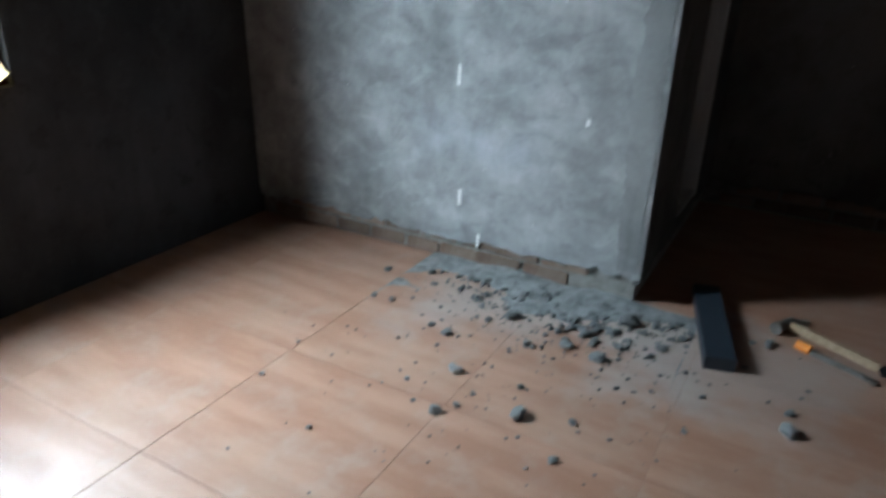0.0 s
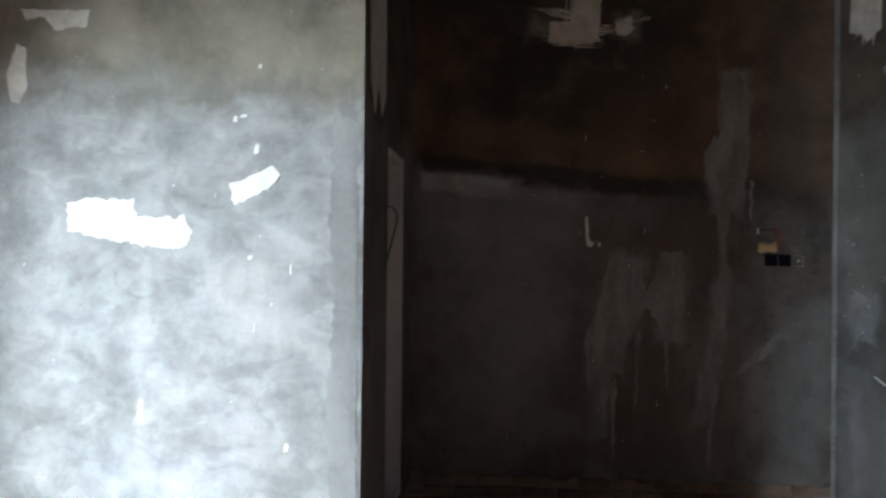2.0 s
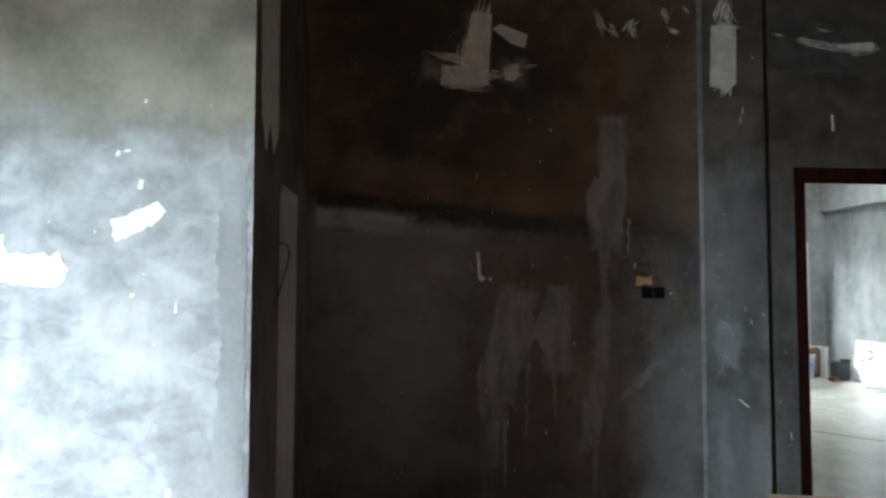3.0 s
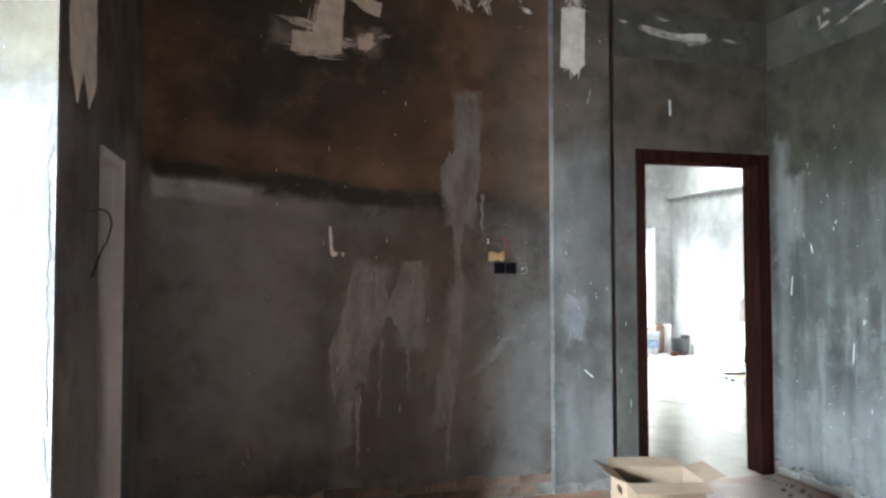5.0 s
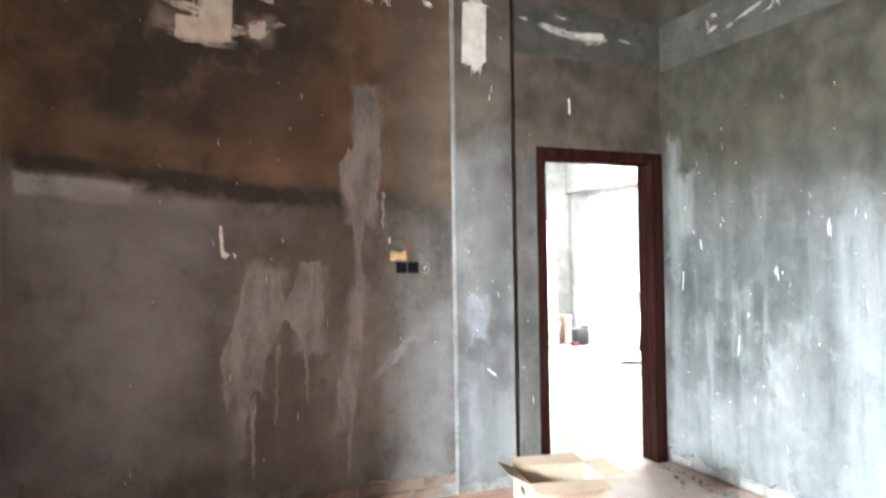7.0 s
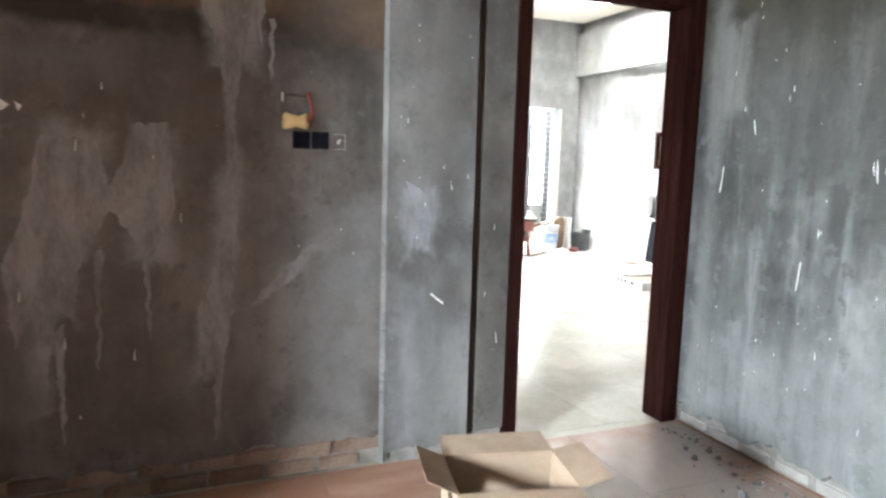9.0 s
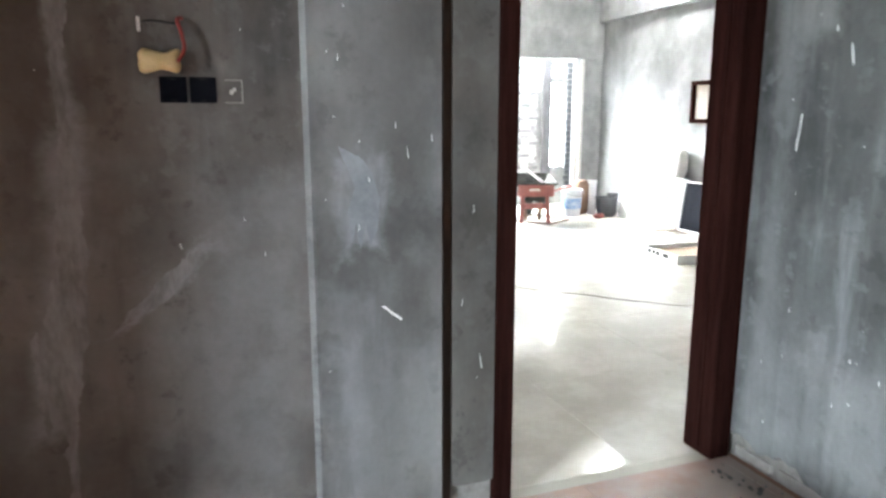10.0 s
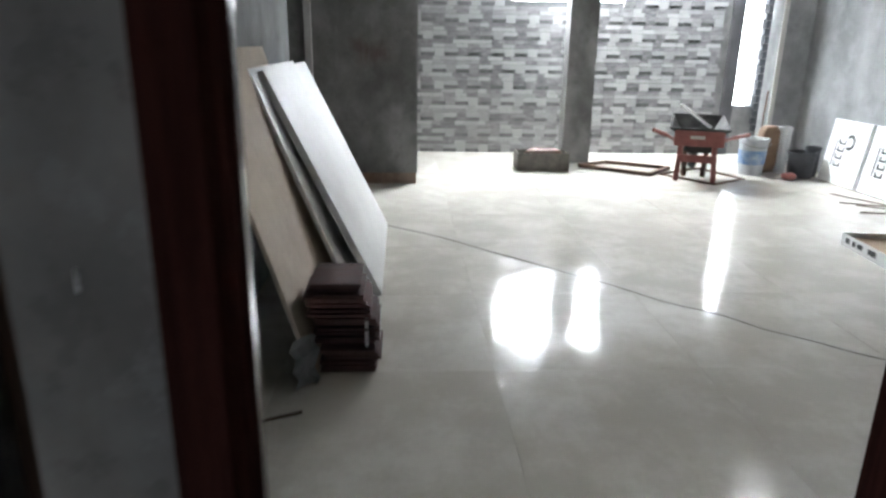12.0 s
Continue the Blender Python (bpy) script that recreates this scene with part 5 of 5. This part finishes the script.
g = [[paper.verts.new((-1.155 + 0.075 * i / 4 + 0.012 * math.sin(2.1 * j), 1.60 + 0.02 * i + 0.02 * math.sin(j + i), 0.004 + 0.20 * j / 6 + 0.008 * math.sin(3 * i))) for j in range(7)] for i in range(5)]
for i in range(4):
    for j in range(6):
        paper.faces.new((g[i][j], g[i + 1][j], g[i + 1][j + 1], g[i][j + 1]))
bmesh.ops.solidify(paper, geom=paper.faces[:], thickness=0.003)
tagged(part("cardboard_scrap", paper, M_greyplastic), "torn grey cardboard scrap propped beside the plank pile", "cardboard scrap")
tagged(part("stick", rod((-1.25, 1.39, 0.006), (-1.11, 1.45, 0.006), 0.006), M_ink), "short dark stick on the cream tiles", "stick")
tagged(tube([(x + 0.011 * math.sin(37 * y), y + 0.009 * math.sin(51 * x), 0.0018) for x, y in [(-0.89, 3.99), (-0.65, 3.80), (-0.40, 3.57), (-0.22, 3.36), (0.0, 3.13), (0.16, 2.94), (0.35, 2.76), (0.47, 2.62), (0.60, 2.47), (0.79, 2.31), (0.93, 2.13), (1.09, 2.0), (1.22, 1.86), (1.4, 1.72), (1.9, 1.45), (2.6, 1.3)]], 0.0017, "extension_cord", M_wire), "thin black cord lying across the tiles", "cord")


def wheelbarrow():
    ob = tagged(empty("wheelbarrow", Matrix.Translation((2.15, 5.82, 0.0)) @ Matrix.Rotation(radians(-21), 4, "Z")), "red wheelbarrow with a cement-crusted tray", "wheelbarrow")
    tray = bmesh.new()
    lo, hi = [(-0.15, -0.17, 0.38), (0.15, -0.17, 0.38), (0.13, 0.26, 0.37), (-0.13, 0.26, 0.37)], [(-0.26, -0.26, 0.50), (0.26, -0.26, 0.50), (0.24, 0.38, 0.575), (-0.24, 0.38, 0.575)]
    a, b = [tray.verts.new(c) for c in lo], [tray.verts.new(c) for c in hi]
    tray.faces.new(a)
    for k in range(4):
        tray.faces.new((a[k], a[(k + 1) % 4], b[(k + 1) % 4], b[k]))
    bmesh.ops.recalc_face_normals(tray, faces=tray.faces)
    bmesh.ops.solidify(tray, geom=tray.faces[:], thickness=0.012)
    body = part("tray", tray, M_tray, ob)
    rim = bmesh.new()
    ring = [(-0.265, -0.265, 0.503), (0.265, -0.265, 0.503), (0.245, 0.39, 0.578), (-0.245, 0.39, 0.578)]
    for p, q in zip(ring, ring[1:] + ring[:1]):
        rod(p, q, 0.012, rim)
    part("rim", rim, M_tray, body)
    for s in (-1, 1):
        part("handle", rod((s * 0.10, 0.55, 0.24), (s * 0.30, -0.25, 0.44), 0.016), M_redpaint, ob)
        part("grip", rod((s * 0.30, -0.251, 0.44), (s * 0.42, -0.36, 0.49), 0.02), M_redpaint, ob, "red rubber grip")
        part("leg", bar((s * 0.15, -0.15, 0.40), (s * 0.17, -0.24, 0.0), 0.045, 0.03, None, 0.004), M_redpaint, ob)
    part("front_panel", boxes([(-0.225, -0.285, 0.345, 0.225, -0.265, 0.49)], 0.006), M_redpaint, ob, "chipped red front panel")
    part("label_plate", boxes([(-0.08, -0.290, 0.415, 0.05, -0.2851, 0.445)], 0.002), M_lit_side_plate, ob, "pale worn plate")
    part("cross_bar", boxes([(-0.17, -0.235, 0.185, 0.17, -0.205, 0.255)], 0.004), M_redpaint, ob)
    part("axle_box", boxes([(-0.12, -0.16, 0.27, 0.14, 0.10, 0.335)], 0.01), M_tray, ob)
    for s in (-1, 1):
        part("stand", bar((s * 0.11, 0.10, 0.37), (s * 0.09, 0.06, 0.0), 0.045, 0.035, None, 0.004), M_timber, ob)
    tyre = bmesh.new()
    m = Matrix.Translation((0, 0.60, 0.17)) @ Matrix.Rotation(radians(90), 4, "Y")
    lathe([(0.10, -0.045), (0.15, -0.045), (0.17, -0.02), (0.17, 0.02), (0.15, 0.045), (0.10, 0.045)], 24, tyre, m)
    wheel = part("wheel", tyre, M_tyre, ob, "black rubber tyre")
    part("rim", cyl(0.099, 0.099, -0.03, 0.03, 20, None, m), M_steel, wheel)
    return ob


wheelbarrow()
tagged(part("lath", bar((1.84, 5.55, 0.735), (2.19, 5.66, 0.515), 0.055, 0.014, None, 0.002), M_white), "white painted lath resting across the wheelbarrow", "lath")
sheet = tagged(empty("plaster_screed_frame"), "thin dark lath frame on the floor under the wheelbarrow", "lath frame")
lf = [(1.86, 5.95, 0.008), (2.20, 5.44, 0.008), (2.62, 5.72, 0.008), (2.40, 6.30, 0.008)]
for p, q in zip(lf, lf[1:] + lf[:1]):
    part("lath", bar(p, q, 0.03, 0.014, None, 0.002), M_timber, sheet)


def bucket(name, x, y, r, h, body_mat, label, band=None, handle=True):
    ob = tagged(empty(name, Matrix.Translation((x, y, 0))), label, "bucket")
    part("body", lathe([(r * 0.80, 0.0), (r * 0.96, h * 0.92), (r * 1.04, h * 0.92), (r * 1.04, h), (r * 0.94, h), (r * 0.76, 0.02)], 28), body_mat, ob, smooth=False)
    if band:
        part("label_band", lathe([(r * 0.885, h * 0.30), (r * 0.945, h * 0.68), (r * 0.935, h * 0.68), (r * 0.875, h * 0.30)], 28), band, ob, "blue printed band")
    if handle:
        tube([(-r * 1.04, 0, h * 0.93), (-r * 0.9, -r * 0.7, h * 0.85), (0, -r * 1.06, h * 0.78), (r * 0.9, -r * 0.7, h * 0.85), (r * 1.04, 0, h * 0.93)], 0.004, "handle", M_steel, ob)
    return ob


bucket("bucket", 2.84, 6.03, 0.145, 0.37, M_greyplastic, "grey plastic bucket with a blue band", M_blue)
bucket("mortar_tub", 3.27, 5.86, 0.14, 0.26, M_darkplastic, "dark rubber mortar tub on the floor", None, False)
bucket("paint_tub", 3.21, 6.12, 0.065, 0.47, M_white, "tall white plastic paint tub", None, False)
bucket("small_tub", 3.42, 5.93, 0.075, 0.30, M_darkplastic, "small dark plastic tub against the pillar", None, False)


M_sack = mottled("brown_paper", (0.15, 0.09, 0.06), (0.24, 0.16, 0.11), 8, depth=0.004)
M_crate = mottled("grimy_crate_board", (0.07, 0.068, 0.062), (0.18, 0.165, 0.145), 9, depth=0.003)


def sack(name, x, y, w, d, h, material, label, seed, cat):
    bm = bmesh.new()
    bmesh.ops.create_icosphere(bm, subdivisions=4, radius=1)
    for v in bm.verts:
        n = noise.noise(v.co * 2 + Vector((seed, 0, 0))) * 0.12 + noise.noise(v.co * 6 + Vector((0, seed, 0))) * 0.05
        c = v.co * (1 + n)
        sq = lambda t: math.copysign(abs(t) ** (0.42 if name == "cement_sack" else 0.6), t)
        v.co = Vector((x + w / 2 * sq(c.x), y + d / 2 * sq(c.y), max(0.0, h / 2 + h / 2 * sq(c.z))))
    return tagged(part(name, bm, material, smooth=True), label, cat)


sack("cement_sack", 3.06, 6.16, 0.20, 0.14, 0.48, M_sack, "brown paper sack standing among the buckets", 3, "sack")
sack("rag", 3.08, 5.72, 0.13, 0.10, 0.07, M_redpaint, "crumpled red rag on the floor", 8, "rag")
broom = tagged(empty("broom"), "old broom leaning in the corner by the pillar", "broom")
part("stick", rod((3.10, 6.42, 0.10), (3.22, 6.60, 0.80), 0.009), M_timber, broom)
part("bristles", lathe([(0.07, 0.0), (0.05, 0.09), (0.016, 0.16)], 16, None, Matrix.Translation((3.10, 6.42, 0.0))), M_handle, broom, "straw bristles")


def carton(y0, y1):
    """A flat white carton leaning on the wall, with plain printed shapes."""
    h, t = 0.60, 0.09
    tilt = math.atan2(0.085, h)
    ob = tagged(empty("white_carton", Matrix.Translation((3.40, y0, 0.012)) @ Matrix.Rotation(tilt, 4, "Y")), "flat white printed carton leaning against the hall wall", "carton", "white cartons leaning on the wall")
    w = y1 - y0
    part("body", box(0, 0, 0, t, w, h, 0.003), M_white, ob)
    part("tape", boxes([(-0.0012, w * 0.48, h - 0.10, 0.0, w * 0.52, h - 0.002), (-0.0012, 0.004, 0.02, 0.0, 0.012, h - 0.02), (-0.0012, w - 0.012, 0.02, 0.0, w - 0.004, h - 0.02)]), M_greyplastic, ob)
    rows = []
    for k in range(12):
        a = radians(50 + 22 * k)
        cy, cz = w * 0.42 + 0.055 * math.cos(a), h * 0.67 + 0.06 * math.sin(a)
        rows.append((-0.004, cy - 0.014, cz - 0.014, -0.001, cy + 0.014, cz + 0.014))
    for k in range(4):
        cz = 0.16 + 0.07 * k
        rows += [(-0.004, w * 0.52, cz, -0.001, w * 0.52 + 0.10, cz + 0.018), (-0.004, w * 0.52, cz + 0.0181, -0.001, w * 0.52 + 0.02, cz + 0.05), (-0.004, w * 0.52 + 0.08, cz + 0.0181, -0.001, w * 0.52 + 0.10, cz + 0.05)]
    rows.append((-0.004, w * 0.52 + 0.125, 0.16, -0.001, w * 0.52 + 0.14, 0.42))
    marks = boxes(rows)
    part("print", marks, M_mark, ob, "grey printed shapes")
    return ob


carton(5.20, 5.76)
carton(4.60, 5.16)
panel = tagged(empty("dark_panel", Matrix.Translation((3.41, 4.08, 0.01)) @ Matrix.Rotation(math.atan2(0.07, 0.6), 4, "Y")), "black panel in a white edge strip leaning on the wall", "panel")
part("sheet", boxes([(0.01, 0.015, 0.015, 0.05, 0.455, 0.565)]), M_panel_recess, panel)
for r in ((0, 0, 0, 0.055, 0.47, 0.0149), (0, 0, 0.5651, 0.055, 0.47, 0.58), (0, 0, 0.0149, 0.055, 0.0149, 0.5651), (0, 0.4551, 0.0149, 0.055, 0.47, 0.5651)):
    part("edge_strip", boxes([r], 0.002), M_white, panel)
sack("plastic_bag", 3.50, 4.72, 0.17, 0.22, 0.34, M_whiteplastic, "rounded white plastic bag on top of the cartons", 5, "bag").location = (0, 0, 0.605)


def open_tray():
    ob = tagged(empty("carton_tray", Matrix.Translation((2.12, 2.94, 0.0)) @ Matrix.Rotation(radians(-6), 4, "Z")), "shallow open white carton with a brown inside on the tiles", "carton")
    w, d, h, t = 0.80, 0.55, 0.085, 0.004
    part("bottom", boxes([(t, t, 0.002, w - t, d - t, 0.05)]), M_card, ob, "brown cardboard inside")
    for r in ((0, 0, 0.001, w, t, h), (0, d - t, 0.001, w, d, h), (0, t, 0.001, t, d - t, h), (w - t, t, 0.001, w, d - t, h)):
        part("side", boxes([r]), M_white, ob)
    for y0, y1 in ((0.30, 0.36), (0.38, 0.42), (0.15, 0.24), (0.45, 0.50)):
        part("print", boxes([(-0.001, y0, 0.03, 0.0, y1, 0.065)]), M_mark, ob, "grey printed mark")


open_tray()
for a, b in (((3.10, 5.05, 0.008), (3.36, 4.45, 0.008)), ((2.95, 4.70, 0.008), (3.38, 4.50, 0.008)), ((2.9, 4.35, 0.008), (3.35, 4.28, 0.008)), ((3.0, 4.55, 0.02), (3.3, 4.3, 0.022))):
    tagged(part("batten", bar(a, b, 0.009, 0.009), M_ink), "thin dark batten on the floor by the cartons", "batten", "battens on the floor")


def timber_frame():
    ob = tagged(empty("timber_frame"), "reddish timber window frame lying on the floor", "timber frame")
    pts = [(1.13, 6.36, 0.019), (1.72, 5.86, 0.019), (2.06, 6.24, 0.019), (1.48, 6.60, 0.019)]
    for p, q in zip(pts, pts[1:] + pts[:1]):
        part("rail", bar(p, q, 0.042, 0.036, None, 0.004), M_timber, ob)


timber_frame()
crate = tagged(empty("crate", Matrix.Translation((0.43, 6.12, 0.0))), "grey open crate filled with brown scraps", "crate")
for r in ((0, 0, 0, 0.53, 0.015, 0.18), (0, 0.285, 0, 0.53, 0.30, 0.18), (0, 0.015, 0, 0.015, 0.285, 0.18), (0.515, 0.015, 0, 0.53, 0.285, 0.18)):
    part("side", boxes([r], 0.003), M_crate, crate)
part("bottom", boxes([(0.015, 0.015, 0.002, 0.515, 0.285, 0.015)]), M_crate, crate)
s1 = sack("brown_scraps", 0.72, 6.27, 0.40, 0.24, 0.20, M_timber, "heap of brown scraps in the crate", 13, "scraps")
s1.location = (0, 0, 0.016)

frame_box = tagged(empty("framed_panel", Matrix.Translation((HALL_E, 4.16, 1.25))), "dark wooden frame round a dull cream panel on the wall", "wall frame")
for r in ((-0.06, 0, 0, 0, 0.50, 0.05), (-0.06, 0, 0.43, 0, 0.50, 0.48), (-0.06, 0, 0.0501, 0, 0.05, 0.4299), (-0.06, 0.45, 0.0501, 0, 0.50, 0.4299)):
    part("frame_bar", boxes([r], 0.003), M_door, frame_box)
part("panel", boxes([(-0.02, 0.051, 0.051, -0.001, 0.449, 0.429)]), M_cream, frame_box, "cream panel")

# ---- pieces of walls and floors ----
def shared(name, x, y, z, material, bevel):
    return mesh_of(box(-x / 2, -y / 2, -z / 2, x / 2, y / 2, z / 2, bevel), name, material)


def place(name, mesh, x, y, z, parent, turn=0.0, tip=0.0):
    ob = new(name, mesh)
    ob.matrix_world = Matrix.Translation((x, y, z)) @ Euler((tip, 0, turn)).to_matrix().to_4x4()
    ob.parent = parent
    return ob


rnd = random.Random(12)
BRICKS = [shared("brick", 0.205 - 0.02 * k, 0.05, 0.060 - 0.004 * k, M_brick, 0.006) for k in range(3)]


M_pale = mottled("whitewashed_brick", (0.34, 0.32, 0.30), (0.52, 0.50, 0.48), 9, depth=0.012, per_object=0.2)
PALES = [shared("brick", 0.205 - 0.02 * k, 0.05, 0.060 - 0.004 * k, M_pale, 0.010) for k in range(3)]


def brick_foot(parent, u0, u1, plane, along, courses=2, kinds=BRICKS):
    for c in range(courses):
        u = u0 + 0.06 + 0.1 * c
        while u < u1 - 0.08:
            k = rnd.randrange(3)
            d = plane + rnd.uniform(-0.004, 0.006)
            if along == "x":
                place("brick", kinds[k], u + 0.1, d + 0.025, 0.034 + 0.068 * c, parent, rnd.uniform(-0.02, 0.02))
            else:
                place("brick", kinds[k], d + 0.025, u + 0.1, 0.034 + 0.068 * c, parent, math.pi / 2 + rnd.uniform(-0.02, 0.02))
            u += 0.215 - 0.018 * k


brick_foot(wall_c, WEST + 0.02, CX - 0.2, CY + 0.012, "x")
brick_foot(wall_n, CX, -1.62, 0.008, "x")
brick_foot(wall_e, -3.6, -0.05, 0.010, "y", 1, PALES)

TILE = 0.60
tile_mesh = [shared("tile", TILE - 0.0014, TILE - 0.0014, 0.010, M_floor, 0.0008) for k in range(1)]
x = -4.85 + TILE / 2
cols = [x + TILE * k for k in range(-2, 9)]
for cx in cols:
    for r in range(10):
        cy = -TILE / 2 - 0.001 - TILE * r
        x0, x1, y0, y1 = max(WEST, cx - TILE / 2 + 0.0007), min(-0.0005, cx + TILE / 2 - 0.0007), max(SOUTH, cy - TILE / 2 + 0.001), cy + TILE / 2 - 0.0015
        if x1 - x0 < 0.02 or y1 - y0 < 0.02:
            continue
        if x1 - x0 > TILE - 0.01 and y1 - y0 > TILE - 0.01:
            me = tile_mesh[0]
        else:
            me = shared("tile", x1 - x0, y1 - y0, 0.010, M_floor, 0.0)
        place("tile", me, (x0 + x1) / 2, (y0 + y1) / 2, -0.005 + rnd.uniform(-0.0004, 0.0004), floor_b)

HT = 0.848
hall_tile = shared("tile", HT - 0.0012, HT - 0.0012, 0.008, M_polished, 0.0006)
for i in range(-8, 6):
    for j in range(-2, 8):
        x0, x1 = 0.46 + HT * i + 0.0006, 0.46 + HT * (i + 1) - 0.0006
        y0, y1 = 1.755 + HT * j + 0.0006, 1.755 + HT * (j + 1) - 0.0006
        x0, x1, y0, y1 = max(x0, -6.0), min(x1, HALL_E), max(y0, 0.001), min(y1, CLAD)
        if x1 - x0 < 0.02 or y1 - y0 < 0.02:
            continue
        full = x1 - x0 > HT - 0.01 and y1 - y0 > HT - 0.01
        place("tile", hall_tile if full else shared("tile", x1 - x0, y1 - y0, 0.008, M_polished, 0.0), (x0 + x1) / 2, (y0 + y1) / 2, -0.004, floor_h, 0, rnd.uniform(-0.0006, 0.0006))

# split stone cladding: a repeating set of proud and set-back blocks
UW, UH = 0.270, 0.184
SET = [(0.00, 0.000, 0.155, 0.038, 0.008), (0.00, 0.041, 0.155, 0.048, 0.016), (0.158, 0.000, 0.109, 0.089, 0.012), (0.00, 0.093, 0.130, 0.042, 0.011), (0.133, 0.093, 0.134, 0.042, 0.014), (0.00, 0.138, 0.094, 0.043, 0.014), (0.097, 0.138, 0.170, 0.043, 0.010)]
blocks = [shared("stone_block", w, d, h, M_clad_dark if k == 0 else M_clad, 0.003) for k, (_, _, w, h, d) in enumerate(SET)]
rest, made = {True: [], False: []}, 0
for j in range(13):
    for i in range(-5, 13):
        for k, (u, v, w, h, d) in enumerate(SET):
            cx, cz = i * UW + (j % 2) * UW * 0.5 + u + w / 2, j * UH + v + h / 2
            if cx < -0.95 or cx + w / 2 > 3.05 or (cx + w / 2 > WX0 and cx - w / 2 < WX1 and cz + h / 2 > WZ0):
                continue
            if made < 300 and 1.2 < cx < 2.9 and cz < 1.3:
                place("stone_block", blocks[k], cx, CLAD - d / 2 + 0.001, cz, wall_t)
                made += 1
            else:
                rest[k == 0].append((cx - w / 2, CLAD - d, cz - h / 2, cx + w / 2, CLAD + 0.001, cz + h / 2))
for dark, m in ((False, M_clad), (True, M_clad_dark)):
    far_blocks = part("stone_blocks", boxes(rest[dark]), m, wall_t)
    far_blocks["kind"] = "stuff"
for k in range(22):
    place("quoin_block", shared("quoin_block", 0.13 if k % 2 else 0.09, 0.05, 0.075, M_darkplastic, 0.004) if k < 2 else bpy.data.objects["quoin_block" if k % 2 == 0 else "quoin_block.001"].data, 3.51, CLAD - 0.024, 0.32 + 0.085 * k, wall_t)
